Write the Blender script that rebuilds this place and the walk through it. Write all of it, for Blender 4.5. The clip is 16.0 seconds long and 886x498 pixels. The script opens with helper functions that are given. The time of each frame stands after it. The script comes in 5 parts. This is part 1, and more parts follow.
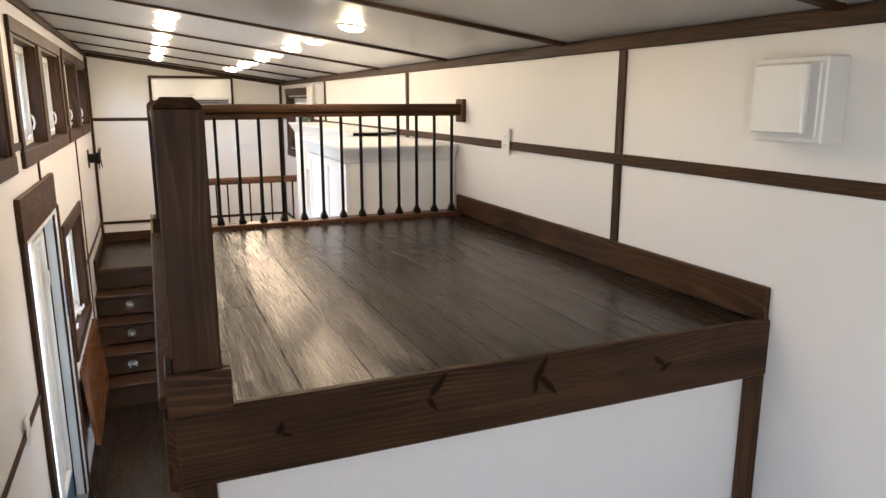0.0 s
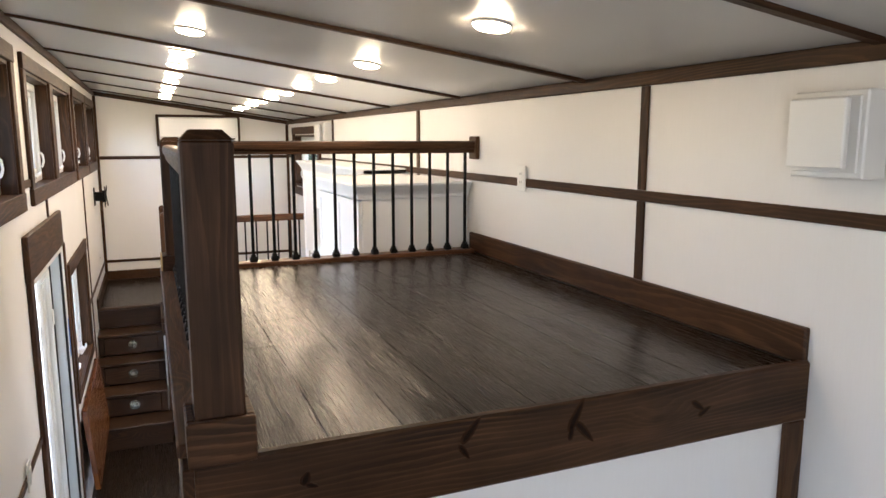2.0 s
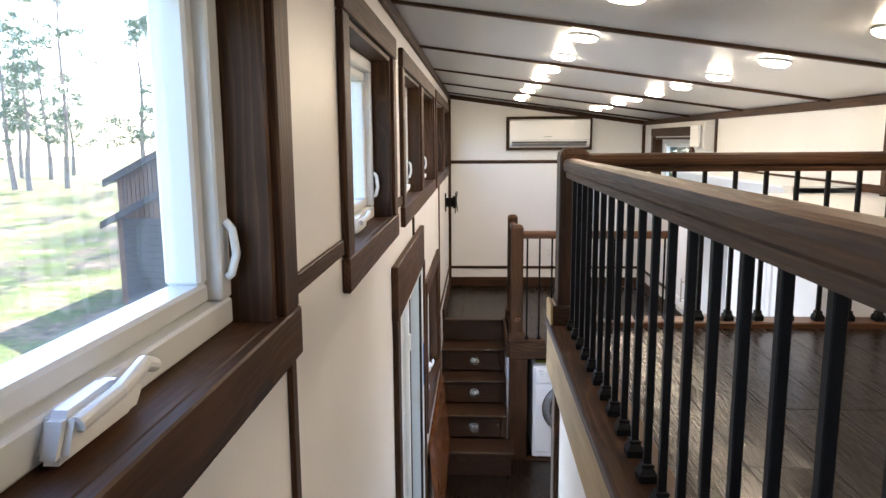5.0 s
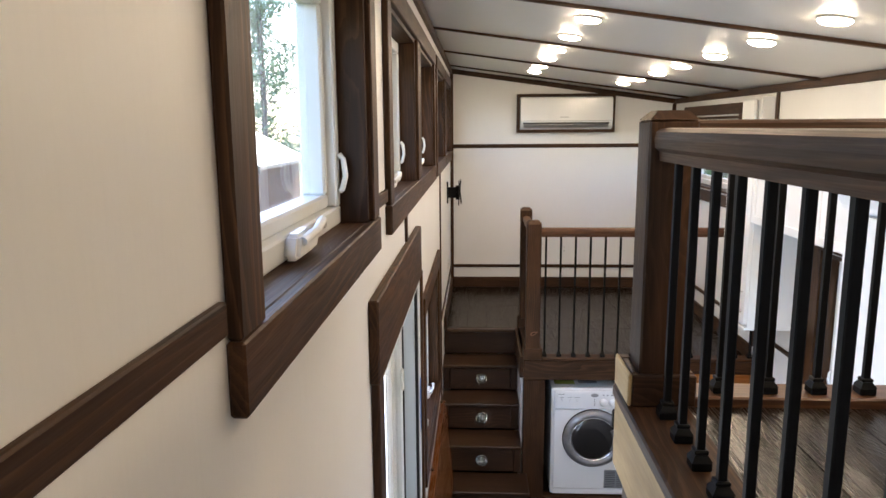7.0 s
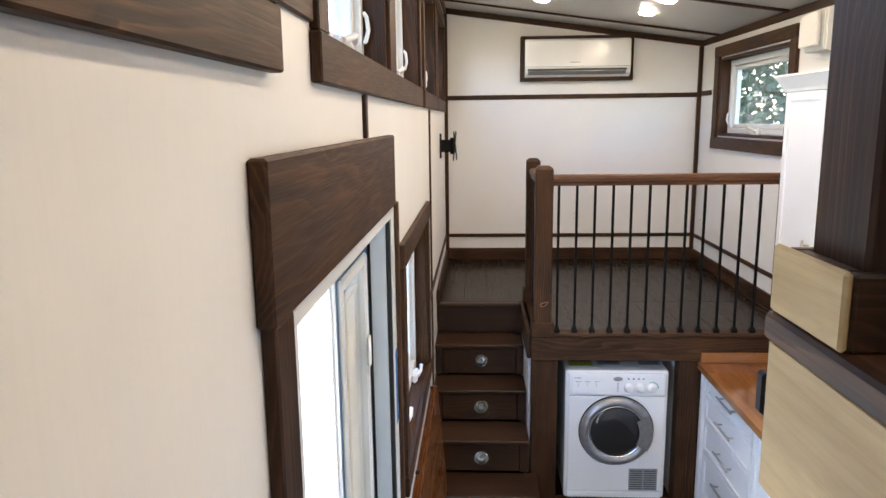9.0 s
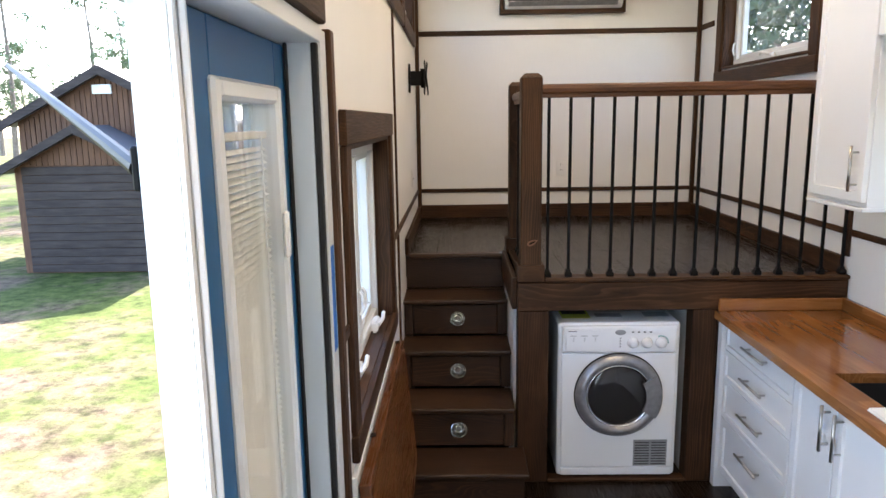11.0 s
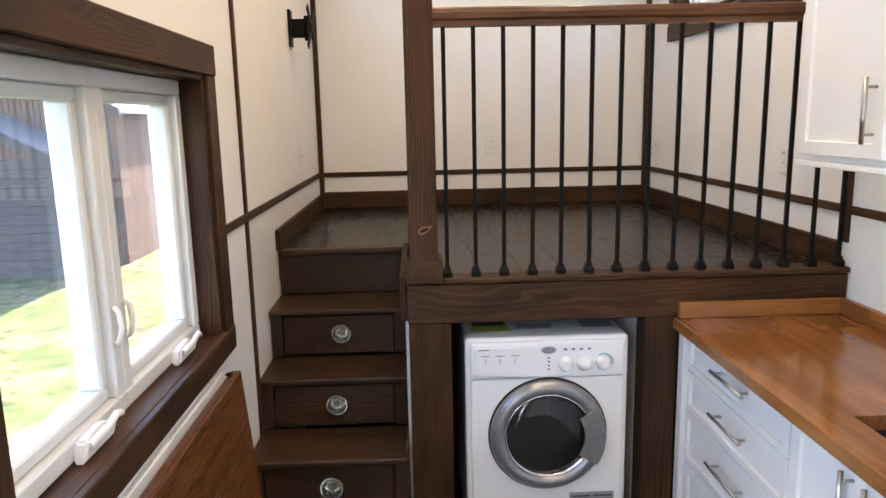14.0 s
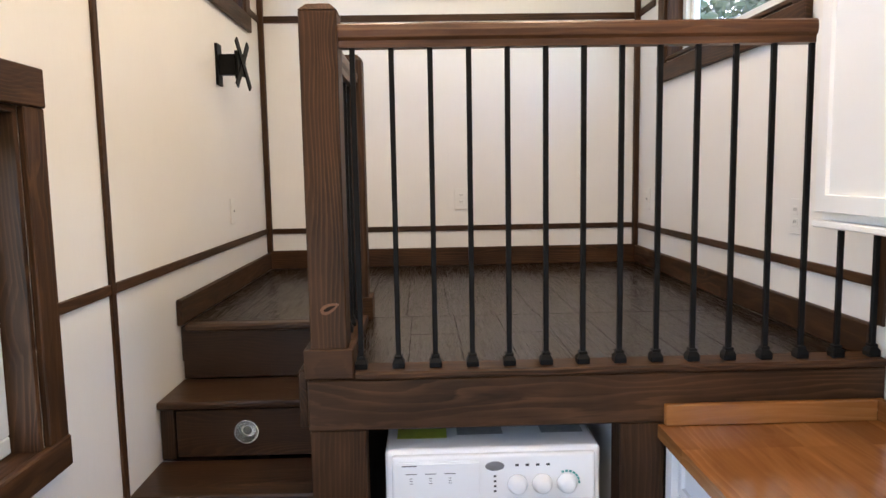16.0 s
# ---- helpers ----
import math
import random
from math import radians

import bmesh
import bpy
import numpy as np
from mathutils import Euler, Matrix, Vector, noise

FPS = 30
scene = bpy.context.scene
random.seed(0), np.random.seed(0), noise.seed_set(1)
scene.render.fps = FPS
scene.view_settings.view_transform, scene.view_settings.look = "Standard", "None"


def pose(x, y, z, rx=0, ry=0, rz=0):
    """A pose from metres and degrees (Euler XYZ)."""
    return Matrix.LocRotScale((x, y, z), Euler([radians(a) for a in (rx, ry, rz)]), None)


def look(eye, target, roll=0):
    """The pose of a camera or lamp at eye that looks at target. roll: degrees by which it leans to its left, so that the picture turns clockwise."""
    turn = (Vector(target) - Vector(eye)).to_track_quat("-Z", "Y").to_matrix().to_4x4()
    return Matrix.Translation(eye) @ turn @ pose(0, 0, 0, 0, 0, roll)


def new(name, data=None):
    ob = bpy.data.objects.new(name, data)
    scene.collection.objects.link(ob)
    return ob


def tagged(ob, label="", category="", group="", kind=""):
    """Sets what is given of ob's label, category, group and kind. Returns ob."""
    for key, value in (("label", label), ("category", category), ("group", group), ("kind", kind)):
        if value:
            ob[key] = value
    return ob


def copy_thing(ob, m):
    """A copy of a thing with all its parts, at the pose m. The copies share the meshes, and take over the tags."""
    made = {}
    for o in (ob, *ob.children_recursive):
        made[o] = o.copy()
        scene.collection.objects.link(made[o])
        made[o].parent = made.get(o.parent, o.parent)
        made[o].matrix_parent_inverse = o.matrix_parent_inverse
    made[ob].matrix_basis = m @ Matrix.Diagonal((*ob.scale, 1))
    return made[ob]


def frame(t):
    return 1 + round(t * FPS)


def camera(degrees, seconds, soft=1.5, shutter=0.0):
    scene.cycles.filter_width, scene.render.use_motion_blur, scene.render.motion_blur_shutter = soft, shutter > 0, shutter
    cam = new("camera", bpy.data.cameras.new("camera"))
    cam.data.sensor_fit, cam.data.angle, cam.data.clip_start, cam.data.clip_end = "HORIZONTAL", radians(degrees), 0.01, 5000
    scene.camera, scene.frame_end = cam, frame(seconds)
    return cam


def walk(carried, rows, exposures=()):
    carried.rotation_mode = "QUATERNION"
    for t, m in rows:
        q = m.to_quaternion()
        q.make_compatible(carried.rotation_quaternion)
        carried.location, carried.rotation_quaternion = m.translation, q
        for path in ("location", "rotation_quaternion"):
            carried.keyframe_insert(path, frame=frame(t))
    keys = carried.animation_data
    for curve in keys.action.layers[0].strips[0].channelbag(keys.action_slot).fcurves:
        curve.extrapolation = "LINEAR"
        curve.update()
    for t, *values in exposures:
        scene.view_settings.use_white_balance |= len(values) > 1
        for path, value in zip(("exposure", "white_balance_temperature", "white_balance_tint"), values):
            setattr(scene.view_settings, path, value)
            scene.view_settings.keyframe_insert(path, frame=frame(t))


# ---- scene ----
cam = camera(64.9, 16.0)
PATH = [
    (0, (0.048, 0.595, 2.723), (0.803, 2.399, 2.305), 0.0),
    (0.5, (0.045, 0.6, 2.722), (0.812, 2.412, 2.363), 0.1),
    (1, (0.045, 0.603, 2.717), (0.818, 2.419, 2.389), 0.1),
    (1.5, (0.032, 0.623, 2.711), (0.804, 2.441, 2.395), 0.1),
    (2, (0.009, 0.678, 2.711), (0.771, 2.501, 2.401), 0.0),
    (2.5, (-0.035, 0.803, 2.715), (0.605, 2.672, 2.402), -0.2),
    (3, (-0.099, 0.955, 2.733), (0.277, 2.894, 2.422), -0.4),
    (3.5, (-0.156, 1.069, 2.75), (-0.004, 3.04, 2.443), -0.6),
    (4, (-0.175, 1.222, 2.75), (-0.159, 3.199, 2.447), -0.7),
    (4.5, (-0.193, 1.447, 2.749), (-0.262, 3.422, 2.444), -0.7),
    (4.7, (-0.202, 1.537, 2.753), (-0.3, 3.511, 2.447), -0.4),
    (7, (-0.274, 2.596, 2.694), (-0.372, 4.564, 2.349), -0.4),
    (7.5, (-0.282, 2.825, 2.675), (-0.381, 4.793, 2.332), -0.4),
    (8, (-0.302, 3.008, 2.602), (-0.394, 4.974, 2.251), -0.5),
    (8.5, (-0.286, 3.213, 2.453), (-0.38, 5.178, 2.09), -0.6),
    (9, (-0.262, 3.385, 2.328), (-0.36, 5.349, 1.964), -0.7),
    (9.2, (-0.269, 3.472, 2.245), (-0.366, 5.436, 1.882), -0.7),
    (11.5, (-0.233, 4.106, 1.822), (-0.256, 6.073, 1.457), -0.9),
    (12, (-0.21, 4.255, 1.748), (-0.228, 6.221, 1.381), -0.9),
    (12.5, (-0.169, 4.415, 1.664), (-0.185, 6.382, 1.303), -0.9),
    (13, (-0.176, 4.576, 1.625), (-0.118, 6.542, 1.261), -1.0),
    (13.5, (-0.039, 4.727, 1.633), (0.024, 6.691, 1.262), -1.4),
    (14, (0.088, 4.864, 1.672), (0.159, 6.829, 1.306), -1.2),
    (14.5, (0.167, 5.081, 1.684), (0.23, 7.047, 1.321), -1.2),
    (15, (0.204, 5.287, 1.684), (0.268, 7.26, 1.363), -1.1),
    (15.5, (0.278, 5.377, 1.669), (0.349, 7.358, 1.401), -1.1),
    (16, (0.361, 5.403, 1.65), (0.414, 7.391, 1.433), -1.0),
]
walk(cam, [(t, look(eye, target, roll)) for t, eye, target, roll in PATH], [(0.0, 3.55, 6300, 15), (1.5, 3.55, 6250, 15), (3.0, 3.6, 5850, 14), (4.5, 3.45, 5800, 14), (7.0, 3.2, 6000, 14), (9.0, 3.42, 5850, 14), (11.5, 3.22, 6250, 14), (12.5, 3.3, 6450, 14), (14.0, 3.50, 6350, 15), (16.0, 3.60, 6200, 15)])

# ---- world, sun, exposure ----
SUN_EL, SUN_AZ = 38.0, 9.0
world = bpy.data.worlds.new("sky_world")
scene.world = world
world.use_nodes = True
wn = world.node_tree.nodes
wl = world.node_tree.links
wn.clear()
sky = wn.new("ShaderNodeTexSky")
sky.sky_type = "NISHITA"
sky.sun_disc = False
sky.sun_elevation = radians(SUN_EL)
sky.sun_rotation = radians(SUN_AZ)
sky.altitude, sky.air_density, sky.dust_density, sky.ozone_density = 100, 1.0, 1.2, 1.0
bg = wn.new("ShaderNodeBackground")
bg.inputs["Strength"].default_value = 0.15
wo = wn.new("ShaderNodeOutputWorld")
wl.new(sky.outputs[0], bg.inputs[0])
wl.new(bg.outputs[0], wo.inputs[0])

sun_data = bpy.data.lights.new("sun", "SUN")
sun_data.energy, sun_data.angle, sun_data.color = 4.5, radians(0.5), (1.0, 0.94, 0.85)
sun_ob = new("sun", sun_data)
_el, _az = radians(SUN_EL), radians(SUN_AZ)
_way = Vector((math.sin(_az) * math.cos(_el), math.cos(_az) * math.cos(_el), math.sin(_el)))
sun_ob.matrix_world = look(_way * 60, (0, 0, 0))
LAMP_POWER = 12.5

# added area lamp in an unseen side window, behind the start of the walk
side = bpy.data.lights.new("rear_fill_lamp", "AREA")
side.shape, side.size, side.size_y, side.energy, side.color = "RECTANGLE", 1.05, 1.05, 2.5, (1.0, 0.97, 0.95)
side_ob = new("rear_fill_lamp", side)
side_ob.matrix_world = look((-0.60, -0.2, 2.3), (1.6, 1.2, 2.2))

# daylight of the open half of the patio door
door_day = bpy.data.lights.new("door_daylight", "AREA")
door_day.shape, door_day.size, door_day.size_y, door_day.energy, door_day.color = "RECTANGLE", 0.46, 1.8, 3.2, (0.88, 0.94, 1.0)
door_ob = new("door_daylight", door_day)
door_ob.matrix_world = look((-0.72, 4.59, 1.1), (1.6, 5.4, 0.7))


# ---- materials ----
class Mat:
    """A small node-tree writer."""

    def __init__(self, name):
        self.m = bpy.data.materials.new(name)
        self.m.use_nodes = True
        self.t = self.m.node_tree
        self.b = self.t.nodes["Principled BSDF"]

    def n(self, kind, **kw):
        node = self.t.nodes.new(kind)
        for k, v in kw.items():
            if k in node.inputs:
                node.inputs[k].default_value = v
        return node

    def link(self, a, b):
        self.t.links.new(a, b)

    def coords(self, scale=(1, 1, 1), vary=9.0):
        """Object coordinates in metres, shifted at random for each object."""
        tc = self.n("ShaderNodeTexCoord")
        mp = self.n("ShaderNodeMapping")
        mp.inputs["Scale"].default_value = scale
        if vary:
            oi = self.n("ShaderNodeObjectInfo")
            wn_ = self.n("ShaderNodeTexWhiteNoise")
            wn_.noise_dimensions = "1D"
            self.link(oi.outputs["Random"], wn_.inputs["W"])
            sub = self.n("ShaderNodeVectorMath")
            sub.operation = "SUBTRACT"
            sub.inputs[1].default_value = (0.5, 0.5, 0.5)
            self.link(wn_.outputs["Color"], sub.inputs[0])
            sc = self.n("ShaderNodeVectorMath")
            sc.operation = "SCALE"
            sc.inputs["Scale"].default_value = vary
            self.link(sub.outputs[0], sc.inputs[0])
            add = self.n("ShaderNodeVectorMath")
            add.operation = "ADD"
            self.link(tc.outputs["Object"], add.inputs[0])
            self.link(sc.outputs[0], add.inputs[1])
            self.link(add.outputs[0], mp.inputs["Vector"])
        else:
            self.link(tc.outputs["Object"], mp.inputs["Vector"])
        return mp.outputs["Vector"]

    def noise(self, vec, scale, detail=4.0, rough=0.55, distort=0.0):
        nd = self.n("ShaderNodeTexNoise")
        nd.inputs["Scale"].default_value = scale
        nd.inputs["Detail"].default_value = detail
        nd.inputs["Roughness"].default_value = rough
        nd.inputs["Distortion"].default_value = distort
        self.link(vec, nd.inputs["Vector"])
        return nd.outputs["Fac"]

    def ramp(self, fac, stops):
        r = self.n("ShaderNodeValToRGB")
        el = r.color_ramp.elements
        while len(el) < len(stops):
            el.new(0.5)
        for e, (p, c) in zip(el, stops):
            e.position = p
            e.color = (*c, 1) if len(c) == 3 else c
        self.link(fac, r.inputs["Fac"])
        return r.outputs["Color"]

    def mix(self, fac, a, b, mode="MIX"):
        mx = self.n("ShaderNodeMix")
        mx.data_type, mx.blend_type = "RGBA", mode
        for sock, v in ((mx.inputs[0], fac), (mx.inputs[6], a), (mx.inputs[7], b)):
            if isinstance(v, (int, float)):
                sock.default_value = v
            elif isinstance(v, tuple):
                sock.default_value = (*v, 1)
            else:
                self.link(v, sock)
        return mx.outputs[2]

    def bump(self, height, strength=0.2, distance=0.002):
        b = self.n("ShaderNodeBump")
        b.inputs["Strength"].default_value = strength
        b.inputs["Distance"].default_value = distance
        self.link(height, b.inputs["Height"])
        self.link(b.outputs[0], self.b.inputs["Normal"])

    def done(self, color=None, rough=0.5, metal=0.0, **kw):
        if color is not None:
            if isinstance(color, tuple):
                self.b.inputs["Base Color"].default_value = (*color, 1)
            else:
                self.link(color, self.b.inputs["Base Color"])
        if isinstance(rough, (int, float)):
            self.b.inputs["Roughness"].default_value = rough
        else:
            self.link(rough, self.b.inputs["Roughness"])
        self.b.inputs["Metallic"].default_value = metal
        for k, v in kw.items():
            self.b.inputs[k.replace("_", " ")].default_value = v
        return self.m


def timber(name, axis, dark, mid, light, rough=0.5, ring=0.010, lines=0.6, knots=0.0, blotch=0.5, spec=0.25, bumpy=0.2, fibre=0.25, wander=0.03, depth=0.0012, off=0.09, grit=0.35, staves=0.0):
    """Sawn board with the grain along an axis: growth rings cut lengthwise, fibres, stain blotches and, at will, knots."""
    w = Mat(name)
    i = "xyz".index(axis)

    def sc(across, along):
        v = [across] * 3
        v[i] = along
        return tuple(v)

    base = w.coords((1, 1, 1), 3.0)
    shift = w.n("ShaderNodeTexNoise")
    shift.inputs["Scale"].default_value, shift.inputs["Detail"].default_value = 1.0, 2.0
    w.link(w.coords(sc(6.0, 1.1), 3.0), shift.inputs["Vector"])
    cen = w.n("ShaderNodeVectorMath")
    cen.operation = "MULTIPLY_ADD"
    cen.inputs[1].default_value, cen.inputs[2].default_value = (wander * 2,) * 3, (off - wander,) * 3
    w.link(shift.outputs["Color"], cen.inputs[0])
    local = w.n("ShaderNodeVectorMath")
    local.operation = "ADD"
    w.link(w.coords(sc(1.0, 0.10), 0.20), local.inputs[0])
    w.link(cen.outputs[0], local.inputs[1])
    wav = w.n("ShaderNodeTexWave")
    wav.wave_type, wav.rings_direction, wav.wave_profile = "RINGS", axis.upper(), "SAW"
    wav.inputs["Scale"].default_value = math.pi / (10.0 * ring)
    wav.inputs["Distortion"].default_value, wav.inputs["Detail"].default_value, wav.inputs["Detail Scale"].default_value = 1.2, 2.0, 6.0
    w.link(local.outputs[0], wav.inputs["Vector"])
    phase = wav.inputs["Phase Offset"]
    if knots:
        vo = w.n("ShaderNodeTexVoronoi")
        vo.inputs["Scale"].default_value = 1.0
        w.link(w.coords(sc(6.0, 2.6), 3.0), vo.inputs["Vector"])
        swirl = w.ramp(vo.outputs["Distance"], [(0.05, (1, 1, 1)), (0.30, (0, 0, 0))])
        mul = w.n("ShaderNodeMath")
        mul.operation = "MULTIPLY"
        mul.inputs[1].default_value = 16.0
        w.link(swirl, mul.inputs[0])
        w.link(mul.outputs[0], phase)
    band = w.ramp(wav.outputs["Fac"], [(0.48, (0, 0, 0)), (0.90, (1, 1, 1)), (1.0, (0.15, 0.15, 0.15))])
    fine = w.noise(w.coords(sc(420.0, 7.0), 3.0), 1.0, 3.0, 0.7)
    mott = w.noise(w.coords(sc(16.0, 2.2), 3.0), 1.0, 4.0, 0.6, 0.4)
    col = w.ramp(mott, [(0.32, dark), (0.62, mid)])
    strength = w.ramp(w.noise(w.coords(sc(7.0, 1.5), 3.0), 1.0, 3.0), [(0.38, (lines * 0.25,) * 3), (0.66, (lines,) * 3)])
    col = w.mix(w.mix(1.0, band, strength, "MULTIPLY"), col, light)
    col = w.mix(w.ramp(fine, [(0.42, (0, 0, 0)), (0.75, (fibre,) * 3)]), col, tuple(c * 0.45 for c in dark))
    big = w.noise(base, 3.2, 3.0)
    col = w.mix(w.ramp(big, [(0.42, (0, 0, 0)), (0.72, (blotch,) * 3)]), col, tuple(c * 0.8 for c in dark))
    if knots:
        k = w.ramp(vo.outputs["Distance"], [(0.05, (knots,) * 3), (0.10, (0, 0, 0))])
        col = w.mix(k, col, tuple(c * 0.5 for c in dark))
    if staves:
        cell = w.n("ShaderNodeVectorMath")
        cell.operation = "FLOOR"
        w.link(w.coords(tuple(1.0 / staves if n != i else 1.1 for n in range(3)), 0.0), cell.inputs[0])
        pick = w.n("ShaderNodeTexWhiteNoise")
        w.link(cell.outputs[0], pick.inputs["Vector"])
        col = w.mix(w.ramp(pick.outputs["Value"], [(0.0, (0, 0, 0)), (1.0, (0.85, 0.85, 0.85))]), col, tuple(c * 0.8 for c in dark))
    rg = w.ramp(fine, [(0.3, (rough - 0.05,) * 3), (0.75, (rough + 0.10,) * 3)])
    w.bump(w.mix(grit, band, fine), bumpy, depth)
    return w.done(col, rg, 0.0, Specular_IOR_Level=spec)


DK, MD, LT = (0.020, 0.0092, 0.0042), (0.064, 0.0285, 0.0120), (0.17, 0.080, 0.034)
WOOD = {a: timber("dark_pine_" + a, a, DK, MD, LT, 0.5, 0.012, 0.5, 0.85, 0.6, 0.2, 0.2, 0.3, 0.06) for a in "xyz"}
STAIR = {a: timber("walnut_oak_" + a, a, (0.018, 0.0088, 0.0048), (0.042, 0.020, 0.010), (0.098, 0.048, 0.023), 0.38, 0.008, 0.9, 0.0, 0.35, 0.35, 0.15, 0.35, 0.09) for a in "xyz"}
RAILW = {a: timber("reddish_rail_" + a, a, (0.05, 0.020, 0.009), (0.115, 0.048, 0.020), (0.21, 0.092, 0.037), 0.36, 0.012, 0.5, 0.0, 0.4, 0.35, 0.1, 0.25, 0.07) for a in "xy"}
RAWP = {a: timber("raw_pine_" + a, a, (0.33, 0.22, 0.09), (0.48, 0.34, 0.15), (0.36, 0.22, 0.085), 0.55, 0.014, 0.35, 0.8, 0.25, 0.3, 0.1, 0.12, 0.08) for a in "yz"}
PLANK = timber("espresso_floor", "y", (0.0105, 0.0064, 0.0042), (0.0155, 0.0094, 0.0060), (0.024, 0.0145, 0.009), 0.24, 0.015, 0.4, 0.0, 0.5, 0.20, 0.32, 0.05, 0.30, 0.0008, 0.09, 0.02)
BUTCHER = timber("butcher_block", "y", (0.20, 0.074, 0.020), (0.33, 0.138, 0.040), (0.43, 0.20, 0.07), 0.12, 0.018, 0.6, 0.6, 0.35, 0.5, 0.02, 0.12, 0.10, staves=0.085)
# copy of the butcher block, colours nearly halved for shade on the hanging leaf
BUTCHER_SHADED = timber("shaded_butcher_block", "y", (0.11, 0.036, 0.010), (0.20, 0.072, 0.020), (0.26, 0.105, 0.032), 0.25, 0.018, 0.6, 0.6, 0.35, 0.4, 0.02, 0.12, 0.10, staves=0.085)
SHEDW = timber("shed_siding", "x", (0.03, 0.023, 0.022), (0.06, 0.048, 0.043), (0.085, 0.07, 0.062), 0.8, 0.02, 0.3, 0.0, 0.4, 0.2)
SHEDV = timber("shed_gable_siding", "z", (0.085, 0.044, 0.028), (0.14, 0.076, 0.046), (0.18, 0.10, 0.06), 0.8, 0.02, 0.3, 0.0, 0.4, 0.2)


def painted(name, color, rough=0.45, streak=0.0, bumpy=0.08):
    p = Mat(name)
    big = p.noise(p.coords((1.5, 1.5, 1.5), 0.0), 1.0, 3.0)
    fine = p.noise(p.coords((160, 160, 12), 0.0), 1.0, 3.0)
    c = p.mix(p.ramp(big, [(0.3, (0, 0, 0)), (0.75, (1, 1, 1))]), color, tuple(x * 0.94 for x in color))
    if streak:
        c = p.mix(p.ramp(fine, [(0.45, (0, 0, 0)), (0.8, (streak,) * 3)]), c, tuple(x * 0.8 for x in color))
    p.bump(fine, bumpy, 0.001)
    return p.done(c, rough)


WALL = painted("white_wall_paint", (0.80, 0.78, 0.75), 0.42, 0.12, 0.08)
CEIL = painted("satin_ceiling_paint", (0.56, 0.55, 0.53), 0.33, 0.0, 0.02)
CABW = painted("white_cabinet_paint", (0.80, 0.80, 0.80), 0.32, 0.0, 0.02)
VINYL = painted("white_vinyl", (0.68, 0.69, 0.68), 0.35, 0.0, 0.01)
PLASTIC = painted("white_plastic", (0.78, 0.77, 0.74), 0.3, 0.0, 0.01)
ENAMEL = painted("white_enamel", (0.82, 0.83, 0.84), 0.18, 0.0, 0.0)
BLUE = painted("blue_door_paint", (0.010, 0.088, 0.215), 0.35, 0.0, 0.05)
# white door jamb with the daylight's blue put into its colour
PALEBLUE = painted("daylit_white_jamb", (0.60, 0.66, 0.68), 0.5, 0.0, 0.05)
TAPE = painted("blue_tape", (0.02, 0.13, 0.45), 0.6, 0.0, 0.2)
GREYP = painted("grey_crown_shadow", (0.70, 0.70, 0.70), 0.4)
SHINGLE = painted("shed_roof", (0.10, 0.10, 0.11), 0.5, 0.3, 0.3)


def plain(name, color, rough=0.5, metal=0.0, scale=40.0, var=0.25, **kw):
    p = Mat(name)
    g = p.noise(p.coords((scale,) * 3, 0.0), 1.0, 3.0)
    c = p.mix(p.ramp(g, [(0.3, (0, 0, 0)), (0.75, (1, 1, 1))]), color, tuple(x * (1 - var) for x in color))
    return p.done(c, rough, metal, **kw)


BLACK = plain("black_iron", (0.006, 0.006, 0.0065), 0.5, 0.0, 40.0, 0.25, Specular_IOR_Level=0.12)
RUBBER = plain("black_rubber", (0.008, 0.008, 0.008), 0.7)
STEEL = plain("brushed_nickel", (0.55, 0.53, 0.50), 0.28, 1.0)
CHROME = plain("bright_chrome", (0.80, 0.80, 0.80), 0.08, 1.0, 40.0, 0.05)
SILVER = plain("silver_plastic", (0.36, 0.36, 0.37), 0.28, 0.6)
DARKG = plain("dark_drum", (0.016, 0.015, 0.015), 0.22, 0.3)
GREYLAB = plain("grey_label", (0.30, 0.31, 0.32), 0.6)
INK = plain("dark_print", (0.06, 0.06, 0.065), 0.6)
TEAL = plain("teal_print", (0.05, 0.33, 0.30), 0.5)
YELLOW = plain("yellow_green_label", (0.45, 0.50, 0.06), 0.6)
# near-black: shade of the niche and of plank gaps put into the colour
NICHE = plain("recess_shade", (0.03, 0.025, 0.022), 0.8)
EARTH = plain("house_siding", (0.30, 0.24, 0.18), 0.8)
BLIND = plain("blind_slat", (0.72, 0.72, 0.68), 0.5, 0.0, 20.0, 0.05)
BARK = plain("pine_bark", (0.24, 0.19, 0.15), 0.9, 0.0, 6.0, 0.5)
LEAF = plain("pine_needles", (0.13, 0.17, 0.08), 0.8, 0.0, 3.0, 0.5)
LEAFG = plain("pale_leaves", (0.19, 0.25, 0.13), 0.7, 0.0, 3.0, 0.5)
LEAFB = plain("broad_leaves", (0.065, 0.10, 0.022), 0.7, 0.0, 3.0, 0.5)

_g = Mat("window_glass")
_tr = _g.n("ShaderNodeBsdfTransparent")
_gl = _g.n("ShaderNodeBsdfGlossy")
_gl.inputs["Roughness"].default_value = 0.0
_lw = _g.n("ShaderNodeLayerWeight")
_pw = _g.n("ShaderNodeMath")
_pw.operation = "POWER"
_pw.inputs[1].default_value = 4.5
_g.link(_lw.outputs["Facing"], _pw.inputs[0])
_fr = _g.n("ShaderNodeMath")
_fr.operation = "MULTIPLY_ADD"
_fr.inputs[1].default_value, _fr.inputs[2].default_value = 0.5, 0.03
_g.link(_pw.outputs[0], _fr.inputs[0])
_mx = _g.n("ShaderNodeMixShader")
_g.link(_fr.outputs[0], _mx.inputs[0])
_g.link(_tr.outputs[0], _mx.inputs[1])
